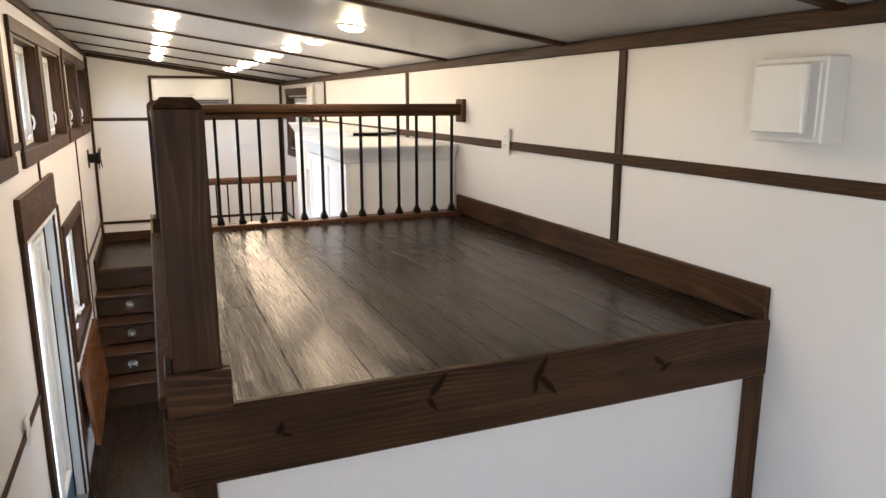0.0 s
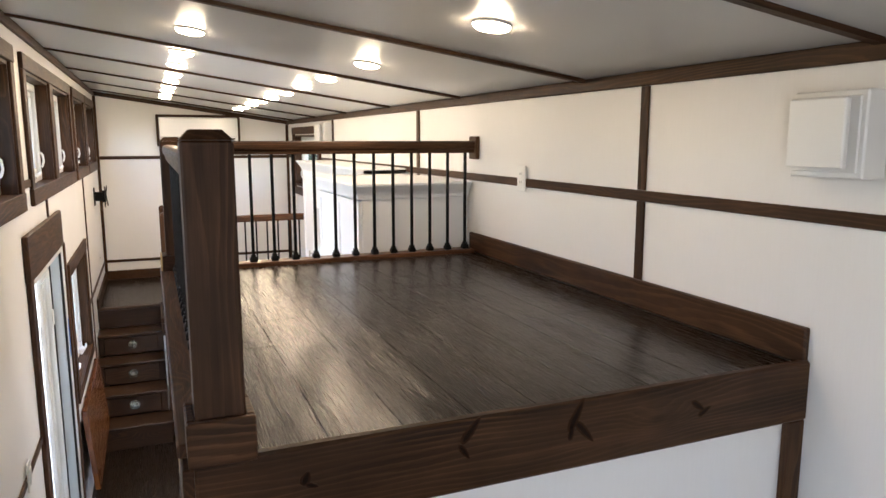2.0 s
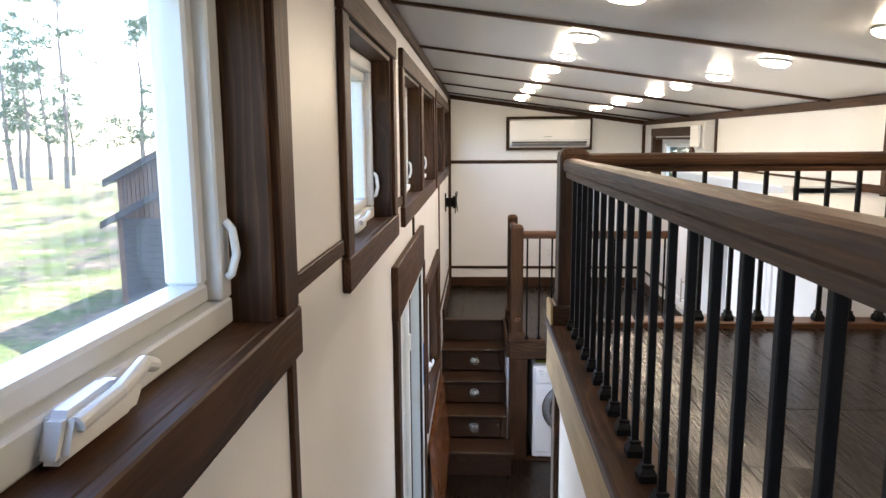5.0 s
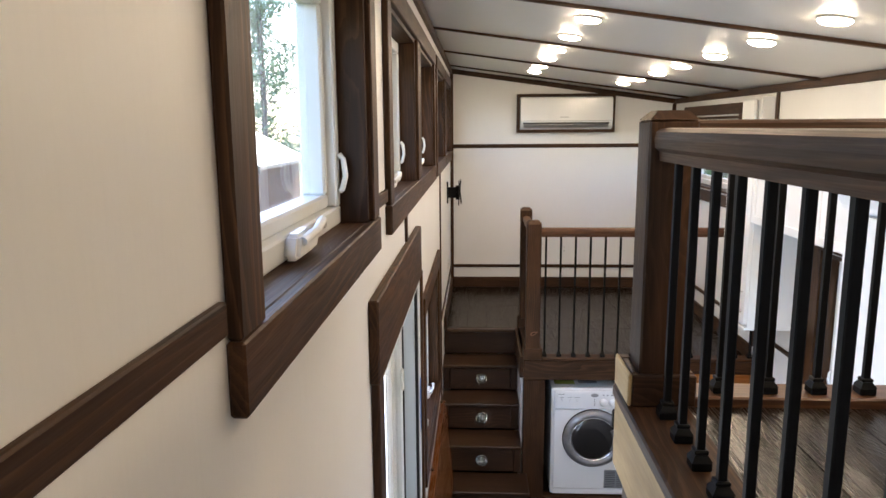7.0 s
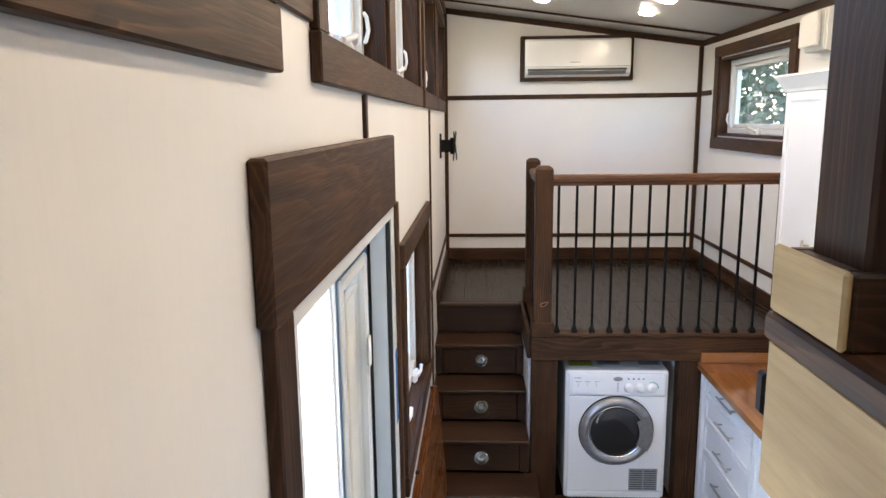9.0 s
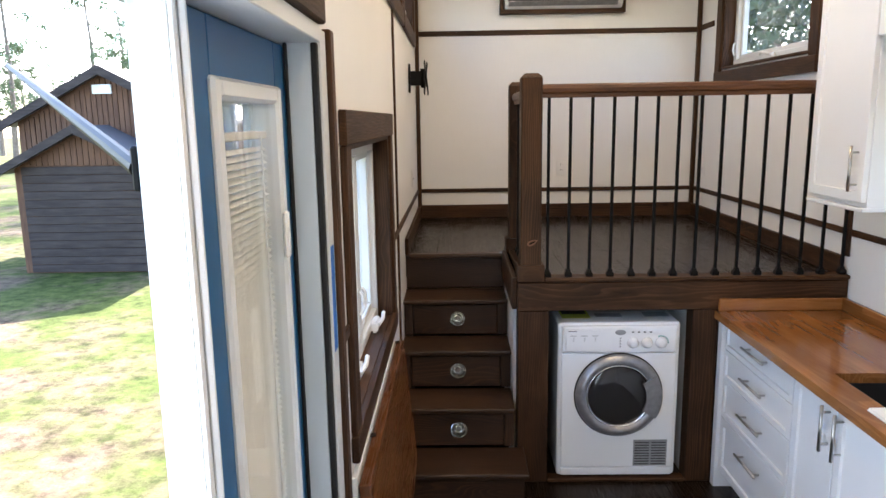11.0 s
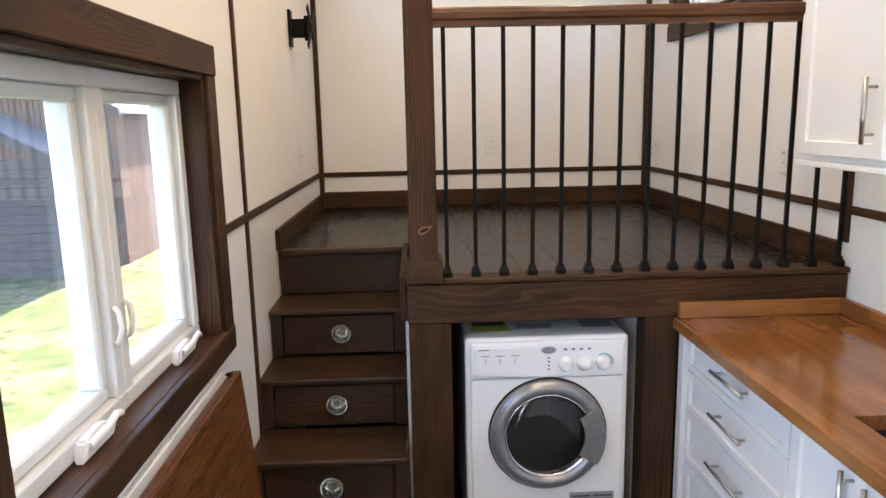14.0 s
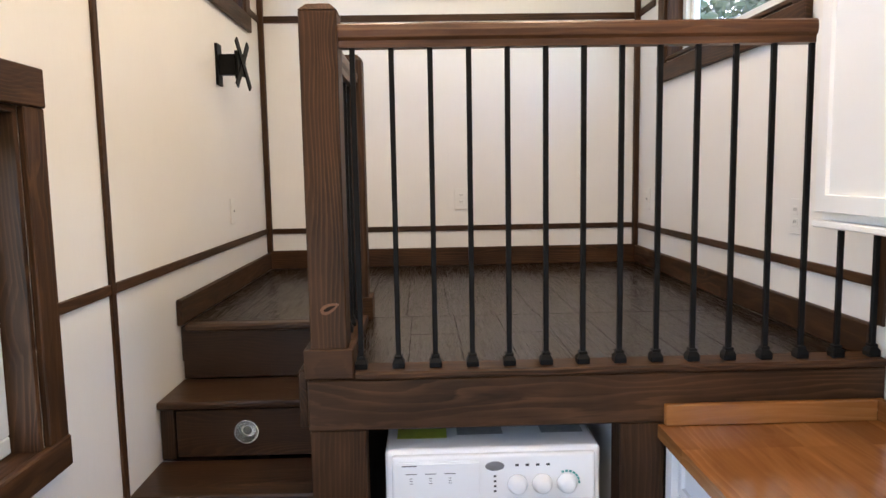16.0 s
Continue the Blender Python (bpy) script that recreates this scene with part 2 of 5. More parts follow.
_g.link(_gl.outputs[0], _mx.inputs[2])
# small bluish translucent share lays a veil of haze over the view outside
_veil = _g.n("ShaderNodeBsdfTranslucent")
_veil.inputs["Color"].default_value = (0.85, 0.92, 1.0, 1)
_veil_mix = _g.n("ShaderNodeMixShader")
_veil_mix.inputs[0].default_value = 0.022
_g.link(_mx.outputs[0], _veil_mix.inputs[1])
_g.link(_veil.outputs[0], _veil_mix.inputs[2])
_g.link(_veil_mix.outputs[0], _g.t.nodes["Material Output"].inputs[0])
GLASS = _g.m
_k = Mat("knob_glass")
KNOBG = _k.done((0.80, 0.86, 0.86), 0.02, 0.0, IOR=1.45, Transmission_Weight=0.95)
_k = Mat("door_bowl_glass")
BOWLG = _k.done((0.045, 0.043, 0.045), 0.03, 0.0, IOR=1.5, Transmission_Weight=0.85)

_l = Mat("lamp_diffuser")
LAMP = _l.done((0.9, 0.85, 0.75), 0.4, 0.0, Emission_Color=(1.0, 0.77, 0.49, 1.0), Emission_Strength=LAMP_POWER)

_gd = Mat("lawn")
_v = _gd.coords((1, 1, 1), 0.0)
_a = _gd.noise(_v, 0.7, 5.0, 0.65)
_b = _gd.noise(_v, 5.0, 6.0, 0.75)
# grass and earth tones, their dark ends also painting dappled tree shade
_c = _gd.ramp(_b, [(0.3, (0.020, 0.032, 0.008)), (0.7, (0.11, 0.13, 0.036))])
_d = _gd.ramp(_b, [(0.3, (0.026, 0.018, 0.012)), (0.7, (0.20, 0.15, 0.10))])
_gd.bump(_b, 0.6, 0.03)
LAWN = _gd.done(_gd.mix(_gd.ramp(_a, [(0.45, (0, 0, 0)), (0.6, (1, 1, 1))]), _c, _d), 0.95, Specular_IOR_Level=0.05)


# ---- builders ----
def obj(name, bm, mat, smooth=False):
    lo = Vector([min(v.co[i] for v in bm.verts) for i in range(3)])
    hi = Vector([max(v.co[i] for v in bm.verts) for i in range(3)])
    mid = (lo + hi) / 2
    bmesh.ops.translate(bm, verts=bm.verts[:], vec=-mid)
    me = bpy.data.meshes.new(name)
    bm.to_mesh(me)
    bm.free()
    if smooth:
        for p in me.polygons:
            p.use_smooth = True
    if mat is not None:
        me.materials.append(mat)
    ob = new(name, me)
    ob.matrix_basis = Matrix.Translation(mid)
    return ob


def part(name, bm, mat, parent, label="", smooth=False):
    ob = obj(name, bm, mat, smooth)
    ob.parent = parent
    ob.matrix_parent_inverse = world_of(parent).inverted()
    if label:
        ob["label"] = label
    return ob


def world_of(ob):
    if ob.parent is None:
        return ob.matrix_basis.copy()
    return world_of(ob.parent) @ ob.matrix_parent_inverse @ ob.matrix_basis


def thing(name, at, label, category, group="", kind=""):
    e = new(name)
    e.empty_display_size = 0.05
    e.matrix_basis = Matrix.Translation(at)
    return tagged(e, label, category, group, kind)


def box(x0, x1, y0, y1, z0, z1, bevel=0.0, bm=None, seg=1):
    """Adds a bevelled block."""
    t = bmesh.new()
    bmesh.ops.create_cube(t, size=1.0)
    for v in t.verts:
        v.co = Vector((x0 + (v.co.x + 0.5) * (x1 - x0), y0 + (v.co.y + 0.5) * (y1 - y0), z0 + (v.co.z + 0.5) * (z1 - z0)))
    if bevel > 0:
        b = min(bevel, 0.45 * min(abs(x1 - x0), abs(y1 - y0), abs(z1 - z0)))
        bmesh.ops.bevel(t, geom=t.edges[:], offset=b, segments=seg, affect="EDGES", profile=0.5)
    bmesh.ops.recalc_face_normals(t, faces=t.faces[:])
    return merge(t, bm)


def merge(t, bm):
    if bm is None:
        return t
    me = bpy.data.meshes.new("tmp")
    t.to_mesh(me)
    t.free()
    bm.from_mesh(me)
    bpy.data.meshes.remove(me)
    return bm


def cyl(at, axis, r, length, seg=20, r2=None, bm=None, bevel=0.0):
    """A round bar starting at a point along an axis."""
    t = bmesh.new()
    bmesh.ops.create_cone(t, cap_ends=True, segments=seg, radius1=r, radius2=r if r2 is None else r2, depth=length)
    if bevel > 0:
        bmesh.ops.bevel(t, geom=[e for e in t.edges if len(e.link_faces) == 2 and any(len(f.verts) > 4 for f in e.link_faces)], offset=bevel, segments=2, affect="EDGES")
    a = Vector(axis).normalized()
    q = Vector((0, 0, 1)).rotation_difference(a).to_matrix().to_4x4()
    bmesh.ops.transform(t, matrix=Matrix.Translation(Vector(at) + a * length / 2) @ q, verts=t.verts[:])
    return merge(t, bm)


def lathe(profile, at, axis=(0, 0, 1), seg=32, bm=None):
    """Turns a profile of (radius, height) about an axis through a point."""
    t = bmesh.new()
    rings = []
    for r, h in profile:
        if r < 1e-5:
            rings.append([t.verts.new((0, 0, h))])
        else:
            rings.append([t.verts.new((r * math.cos(2 * math.pi * i / seg), r * math.sin(2 * math.pi * i / seg), h)) for i in range(seg)])
    for a, b in zip(rings, rings[1:]):
        for i in range(seg):
            j = (i + 1) % seg
            vs = [a[i % len(a)], a[j % len(a)], b[j % len(b)], b[i % len(b)]]
            u = []
            for vv in vs:
                if vv not in u:
                    u.append(vv)
            if len(u) > 2:
                t.faces.new(u)
    bmesh.ops.recalc_face_normals(t, faces=t.faces[:])
    q = Vector((0, 0, 1)).rotation_difference(Vector(axis).normalized()).to_matrix().to_4x4()
    bmesh.ops.transform(t, matrix=Matrix.Translation(at) @ q, verts=t.verts[:])
    return merge(t, bm)


def prism(outline, axis, lo, hi, bm=None):
    """Extrudes an outline given in the two other axes along x, y or z."""
    t = bmesh.new()

    def at(p, h):
        return {"x": (h, p[0], p[1]), "y": (p[0], h, p[1]), "z": (p[0], p[1], h)}[axis]

    a = [t.verts.new(at(p, lo)) for p in outline]
    b = [t.verts.new(at(p, hi)) for p in outline]
    t.faces.new(a)
    t.faces.new(b[::-1])
    for i in range(len(a)):
        j = (i + 1) % len(a)
        t.faces.new((a[i], b[i], b[j], a[j]))
    bmesh.ops.recalc_face_normals(t, faces=t.faces[:])
    return merge(t, bm)


def tube(points, r, seg=10, bm=None):
    """A round bar along a line of points."""
    t = bmesh.new()
    pts = [Vector(p) for p in points]
    rings = []
    for i, p in enumerate(pts):
        d = (pts[min(i + 1, len(pts) - 1)] - pts[max(i - 1, 0)]).normalized()
        q = Vector((0, 0, 1)).rotation_difference(d).to_matrix()
        rings.append([t.verts.new(p + q @ Vector((r * math.cos(2 * math.pi * k / seg), r * math.sin(2 * math.pi * k / seg), 0))) for k in range(seg)])
    for a, b in zip(rings, rings[1:]):
        for k in range(seg):
            t.faces.new((a[k], a[(k + 1) % seg], b[(k + 1) % seg], b[k]))
    t.faces.new(rings[0][::-1])
    t.faces.new(rings[-1])
    bmesh.ops.recalc_face_normals(t, faces=t.faces[:])
    return merge(t, bm)


def setting(name, bm, mat, label, category):
    return tagged(obj(name, bm, mat), label, category, "", "structure")


# ---- plan ----
XL, XR, YF, YB = -0.535, 1.595, 9.405, -1.4
FLOOR, LOUNGE, UPPER, LOFT = 0.093, 1.118, 1.118, 2.12
CL, CR = 3.24, 2.94          # ceiling height at the two long walls
LOFT_Y0, LOFT_Y1, LOFT_X = 1.96, 4.06, 0.05
WT = 0.14                    # wall thickness
DOOR_Y0, DOOR_Y1, DOOR_Z = 4.32, 5.495, 2.068


def ceil_z(x):
    return CL + (CR - CL) * (x - XL) / (XR - XL)


def holed_wall(x0, x1, y0, y1, z0, z1, holes):
    """A wall along y, with rectangular holes (y0, y1, z0, z1)."""
    bm = bmesh.new()
    ys = sorted({y0, y1, *[h[0] for h in holes], *[h[1] for h in holes]})
    for a, b in zip(ys, ys[1:]):
        mid = (a + b) / 2
        cuts = sorted((h[2], h[3]) for h in holes if h[0] < mid < h[1])
        z = z0
        for c0, c1 in cuts:
            if c0 > z:
                box(x0, x1, a, b, z, c0, 0, bm)
            z = c1
        if z < z1:
            box(x0, x1, a, b, z, z1, 0, bm)
    bmesh.ops.remove_doubles(bm, verts=bm.verts[:], dist=1e-5)
    return bm


# clerestory windows on the left wall: clear openings (y0, y1)
CLER = [(1.88, 2.722), (3.372, 4.222), (4.645, 5.512), (5.68, 6.64), (6.98, 7.91), (8.145, 9.065)]
CZ0, CZ1 = 2.463, 3.045
REAR = (-0.75, 0.35, 1.75, 2.85)
LW = (5.84, 6.983, 1.018, 1.815)
RW = (7.72, 8.92, 2.185, 2.76)
KW = (5.42, 6.36, 1.20, 2.02)
setting("wall_left", holed_wall(XL - WT, XL, YB, YF, -0.1, CL + 0.05, [(a, b, CZ0, CZ1) for a, b in CLER] + [LW, REAR, (DOOR_Y0, DOOR_Y1, FLOOR, DOOR_Z)]), WALL, "white painted panel wall with dark wooden battens", "wall")
setting("wall_right", holed_wall(XR, XR + WT, YB, YF, -0.1, CR + 0.05, [RW, KW]), WALL, "white painted panel wall with dark wooden battens", "wall")
setting("wall_far", prism([(XL - WT, -0.1), (XR + WT, -0.1), (XR + WT, CR + 0.03), (XL - WT, CL + 0.07)], "y", YF, YF + WT), WALL, "white painted end wall with dark wooden battens", "wall")
_bw = bmesh.new()
box(XL - WT, XR + WT, YB - WT, YB, -0.1, 1.55, 0, _bw)
box(XL - WT, XR + WT, YB - WT, YB, 1.55, 2.75, 0, _bw)
prism([(XL - WT, 2.75), (XR + WT, 2.75), (XR + WT, CR + 0.03), (XL - WT, CL + 0.07)], "y", YB - WT, YB, _bw)
setting("wall_back", _bw, WALL, "plain white painted end wall", "wall")
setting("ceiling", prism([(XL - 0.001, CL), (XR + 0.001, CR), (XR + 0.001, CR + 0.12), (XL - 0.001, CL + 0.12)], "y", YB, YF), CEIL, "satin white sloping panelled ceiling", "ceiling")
setting("roof", prism([(XL - 0.45, CL + 0.22), (XR + 0.45, CR + 0.09), (XR + 0.45, CR + 0.17), (XL - 0.45, CL + 0.30)], "y", YB - 0.4, YF + 0.4), SHINGLE, "dark low-pitched metal roof", "roof")

# floors
setting("subfloor", box(XL - WT, XR + WT, YB, YF, -0.14, FLOOR - 0.012), NICHE, "dark subfloor under the main floor", "floor")
setting("upper_floor", box(XL, XR, YB, LOFT_Y0, UPPER - 0.15, UPPER), PLANK, "dark espresso plank floor of the raised rear room", "floor")
setting("corridor_floor", box(XL, LOFT_X, LOFT_Y0 + 0.001, 2.9, UPPER - 0.15, UPPER), PLANK, "dark espresso plank floor of the raised corridor", "floor")
setting("wall_under_corridor", box(XL, LOFT_X, 2.80, 2.88, FLOOR, UPPER - 0.15), WALL, "white wall under the corridor", "wall")
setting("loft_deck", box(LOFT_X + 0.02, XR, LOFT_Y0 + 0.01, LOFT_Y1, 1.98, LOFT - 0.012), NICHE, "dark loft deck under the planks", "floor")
setting("wall_loft_front", box(LOFT_X + 0.02, XR, LOFT_Y0 + 0.01, LOFT_Y0 + 0.09, UPPER, 1.979), WALL, "white wall under the loft front edge", "wall")
setting("wall_loft_side", box(LOFT_X + 0.02, LOFT_X + 0.10, LOFT_Y0 + 0.091, LOFT_Y1, FLOOR, 1.979), WALL, "white wall below the loft beside the stairs", "wall")
setting("wall_loft_end", box(LOFT_X + 0.101, XR, LOFT_Y1 - 0.08, LOFT_Y1, FLOOR, 1.979), WALL, "white wall under the loft facing the kitchen", "wall")
LG_Y = 7.19
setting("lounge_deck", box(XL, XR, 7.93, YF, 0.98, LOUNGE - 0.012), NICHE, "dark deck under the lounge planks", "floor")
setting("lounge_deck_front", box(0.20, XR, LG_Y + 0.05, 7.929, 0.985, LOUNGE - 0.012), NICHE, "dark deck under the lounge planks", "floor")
setting("niche_back", box(0.06, XR, 7.93, 7.97, FLOOR, 0.979), NICHE, "back wall of the washer niche, near black in place of shade", "wall")
setting("niche_side", box(0.885, 0.90, LG_Y + 0.1, 7.92, FLOOR, 0.979), CABW, "white side panel of the washer niche", "panel")
setting("stair_side_wall", box(0.035, 0.06, LG_Y + 0.1, 7.92, FLOOR, 0.979), WALL, "white side panel of the stairs", "panel")


# ---- trims of the setting ----
def trim(bm_or_box, axis, label="dark-stained pine batten on the wall", mats=None, name="trim"):
    return setting(name, bm_or_box, (mats or WOOD)[axis], label, "trim")


T = 0.010
# left wall
for y0, y1 in ((YB, 1.785), (2.817, 3.265), (4.317, 4.55), (6.736, 6.885), (9.161, YF - 0.03)):
    trim(box(XL, XL + T, y0, y1, 2.487, 2.523, 0.002), "y")
for y in (0.55, 2.795):
    trim(box(XL, XL + T, y - 0.015, y + 0.015, UPPER if y < 3 else FLOOR, 2.390, 0.002), "z")
trim(box(XL, XL + T, 5.065, 5.095, 2.287, 2.390, 0.002), "z")
trim(box(XL, XL + T, 7.375, 7.405, FLOOR, 2.388, 0.002), "z")
trim(box(XL, XL + T, 2.83, 4.213, 1.322, 1.352, 0.002), "y")
trim(box(XL, XL + T, 5.599, 5.742, 1.322, 1.352, 0.002), "y")
trim(box(XL, XL + T, 7.082, 7.374, 1.322, 1.352, 0.002), "y")
trim(box(XL, XL + T, 7.406, YF - 0.03, 1.322, 1.352, 0.002), "y")
# corners and far wall
trim(box(XL, XL + 0.03, YF - 0.03, YF, LOUNGE + 0.1, CL - 0.05, 0.003), "z")
trim(box(XR - 0.03, XR, YF - 0.03, YF, LOUNGE + 0.1, CR - 0.045, 0.003), "z")
trim(box(XL + 0.03, XR - 0.03, YF - T, YF, 2.491, 2.528, 0.002), "x")
trim(box(XL + 0.03, XR - 0.03, YF - T, YF, 1.319, 1.349, 0.002), "x")
trim(prism([(XL, CL - 0.045), (XR, CR - 0.045), (XR, CR), (XL, CL)], "y", YF - 0.02, YF - 0.001), "x", "dark-stained pine moulding under the ceiling")
# right wall
trim(box(XR - T, XR, YB, 7.66, 2.498, 2.536, 0.002), "y")
trim(box(XR - T, XR, 9.12, YF - 0.03, 2.498, 2.536, 0.002), "y")
trim(box(XR - T, XR, 7.25, YF - 0.03, 1.319, 1.349, 0.002), "y")
trim(box(XR - T, XR, 6.46, 7.20, 1.319, 1.349, 0.002), "y")
for y, z0 in ((2.66, LOFT + 0.1), (4.87, 2.0), (0.45, UPPER)):
    trim(box(XR - T, XR, y - 0.02, y + 0.02, z0, 2.497, 0.002), "z")
for y in (0.45, 2.66, 4.87, 7.11):
    trim(box(XR - T, XR, y - 0.02, y + 0.02, 2.537, CR - 0.048, 0.002), "z")
trim(box(XR - T, XR, 7.205, 7.245, LOUNGE + 0.1, 2.497, 0.002), "z")
trim(box(XR - 0.02, XR, YB, YF - 0.02, CR - 0.047, CR, 0.003), "y", "dark-stained pine moulding under the ceiling")
trim(box(XL, XL + 0.02, YB, YF - 0.02, CL - 0.047, CL, 0.003), "y", "dark-stained pine moulding under the ceiling")
# ceiling battens
for y in (0.62, 1.82, 3.02, 4.20, 5.39, 6.57, 7.77, 8.96):
    trim(prism([(XL + 0.02, CL - 0.014), (XR - 0.02, CR - 0.012), (XR - 0.02, CR + 0.004), (XL + 0.02, CL + 0.004)], "y", y - 0.014, y + 0.014), "x", "thin dark batten across the ceiling")
# baseboards
BB = "dark-stained pine baseboard"
trim(box(XR - 0.02, XR, LOFT_Y0 - 0.01, LOFT_Y1, LOFT, LOFT + 0.10, 0.004), "y", BB, name="baseboard")
trim(box(XL, XR, YF - 0.02, YF, LOUNGE, LOUNGE + 0.105, 0.004), "x", BB, name="baseboard")
trim(box(XL, XL + 0.02, 7.89, YF - 0.021, LOUNGE, LOUNGE + 0.095, 0.004), "y", BB, name="baseboard")
trim(box(XR - 0.02, XR, LG_Y + 0.06, YF - 0.021, LOUNGE, LOUNGE + 0.10, 0.004), "y", BB, name="baseboard")

# loft edge beams
trim(box(LOFT_X, XR, LOFT_Y0 - 0.02, LOFT_Y0 + 0.008, 1.968, LOFT + 0.012, 0.006), "x", "knotty dark-stained pine fascia of the loft edge", name="loft_fascia")
trim(box(XR - 0.06, XR - 0.002, LOFT_Y0 - 0.016, LOFT_Y0 + 0.009, UPPER, 1.967, 0.003), "z", "dark-stained pine corner batten under the loft")
trim(box(LOFT_X, LOFT_X + 0.07, LOFT_Y0 - 0.008, LOFT_Y0 + 0.009, UPPER, 1.967, 0.003), "z", "dark-stained pine corner batten under the loft")
trim(box(LOFT_X + 0.001, LOFT_X + 0.019, 3.98, LOFT_Y1, FLOOR, 1.979, 0.003), "z", "dark-stained pine corner batten beside the stairs")
trim(box(LOFT_X - 0.026, LOFT_X + 0.10, LOFT_Y0 + 0.06, LOFT_Y1 + 0.012, LOFT - 0.0105, LOFT + 0.018, 0.004), "y", "dark-stained pine sill under the loft railing", name="loft_sill")
trim(box(0.151, XR - 0.021, LOFT_Y1 - 0.075, LOFT_Y1 + 0.012, LOFT - 0.01, LOFT + 0.020, 0.004), "x", "reddish-brown pine sill under the loft railing", RAILW, "loft_sill")
trim(box(LOFT_X - 0.02, LOFT_X + 0.004, LOFT_Y0 + 0.009, 2.25, 1.95, LOFT - 0.011, 0.003), "y", "dark-stained pine fascia board of the loft side", name="loft_fascia")
setting("loft_side_fascia", box(LOFT_X - 0.02, LOFT_X + 0.004, 2.2505, LOFT_Y1 + 0.012, 1.95, LOFT - 0.011, 0.003), RAWP["y"], "unstained raw pine fascia board of the loft", "trim")
setting("loft_end_fascia", box(LOFT_X + 0.005, XR - 0.02, LOFT_Y1 + 0.001, LOFT_Y1 + 0.02, 1.98, LOFT - 0.011, 0.003), RAWP["y"], "unstained raw pine fascia board of the loft", "trim")

# lounge front
trim(box(0.045, XR - 0.002, LG_Y, LG_Y + 0.05, 0.975, LOUNGE - 0.004, 0.005), "x", "heavy knotty dark-stained pine beam of the lounge platform", name="platform_beam")
trim(box(0.17, XR - 0.002, LG_Y - 0.012, LG_Y + 0.085, LOUNGE - 0.003, LOUNGE + 0.018, 0.005), "x", "dark-stained pine sill under the lounge railing", name="lounge_sill")
trim(box(0.02, 0.044, LG_Y + 0.02, 7.92, 0.98, LOUNGE + 0.018, 0.004), "y", "dark-stained pine side beam of the lounge platform", name="platform_beam")
trim(box(0.048, 0.195, LG_Y + 0.005, LG_Y + 0.10, FLOOR, 0.974, 0.004), "z", "dark-stained pine post beside the washer niche", name="platform_post")
trim(box(0.877, 0.998, LG_Y + 0.005, LG_Y + 0.10, FLOOR, 0.974, 0.004), "z", "dark-stained pine post beside the washer niche", name="platform_post")
trim(box(0.196, 0.876, LG_Y + 0.0, LG_Y + 0.06, FLOOR, 0.111, 0.004), "x", "dark-stained pine threshold board of the washer niche")


setting("loft_plinth_cover", box(LOFT_X - 0.0225, LOFT_X - 0.0145, 3.935, LOFT_Y1 + 0.01, LOFT + 0.019, 2.206, 0.003), RAWP["y"], "unstained raw pine cover board beside the loft newel", "trim")
KNOTS = plain("soft_knot", (0.034, 0.015, 0.0065), 0.6, 0.0, 60.0, 0.5, Specular_IOR_Level=0.1)
KNOT = plain("dark_knot", (0.014, 0.006, 0.003), 0.6, 0.0, 60.0, 0.5, Specular_IOR_Level=0.1)
KNOTL = plain("orange_knot", (0.20, 0.085, 0.035), 0.45, 0.0, 60.0, 0.5)


def lens(x, z, length, width, turn_deg, y):
    """A slender branch knot on a face that looks towards -y."""
    pts = []
    for i in range(16):
        a = 2 * math.pi * i / 16
        u, v = length / 2 * math.cos(a), width / 2 * math.sin(a) * (1.15 - 0.45 * math.cos(a))
        c, q = math.cos(radians(turn_deg)), math.sin(radians(turn_deg))
        pts.append((x + u * c - v * q, z + u * q + v * c))
    return prism(pts, "y", y - 0.0012, y + 0.004)


for kx, kz, ln, wd, tn in ((0.60, 2.105, 0.070, 0.017, 50), (0.585, 2.06, 0.042, 0.012, -55), (0.862, 2.098, 0.085, 0.018, 62), (0.885, 2.055, 0.075, 0.017, -48), (0.85, 2.06, 0.042, 0.012, 80), (1.215, 2.066, 0.050, 0.014, -35), (1.236, 2.05, 0.044, 0.012, 28), (0.25, 2.067, 0.030, 0.017, 70), (0.262, 2.05, 0.026, 0.009, -20)):
    setting("branch_knot", lens(kx, kz, ln, wd, tn, LOFT_Y0 - 0.02), KNOTS, "reddish branch knot in the loft fascia", "knot")
    setting("branch_knot", lens(kx, kz, ln * 0.82, wd * 0.5, tn, LOFT_Y0 - 0.0204), KNOT, "dark heart of a branch knot", "knot")
setting("branch_knot", lens(0.112, 1.306, 0.052, 0.021, 24, LG_Y), KNOTL, "orange-brown split knot in the newel face", "knot")
setting("branch_knot", lens(0.112, 1.306, 0.034, 0.008, 24, LG_Y - 0.001), KNOT, "dark heart of the split knot", "knot")


# ---- windows ----
def clerestory_window(name, y0, y1):
    """A vinyl awning window in a deep wooden reveal, with its casing and crank."""
    w = tagged(new(name), "white vinyl awning window in a dark-stained pine casing", "window", "clerestory windows", "structure")
    w.matrix_basis = Matrix.Translation((XL, (y0 + y1) / 2, CZ0))
    wooden_surround(w, y0, y1, CZ0, CZ1, 0.09, 0.075, 0.084)
    vinyl_sash(w, y0 + 0.0165, y1 - 0.0165, CZ0 + 0.0105, CZ1 - 0.0165, XL - 0.135, XL - 0.058, 1)
    crank(w, (y0 + y1) / 2 - 0.02, CZ0 + 0.045, XL - 0.058)
    latch(w, y1 - 0.042, CZ0 + 0.13, XL - 0.058)
    return w


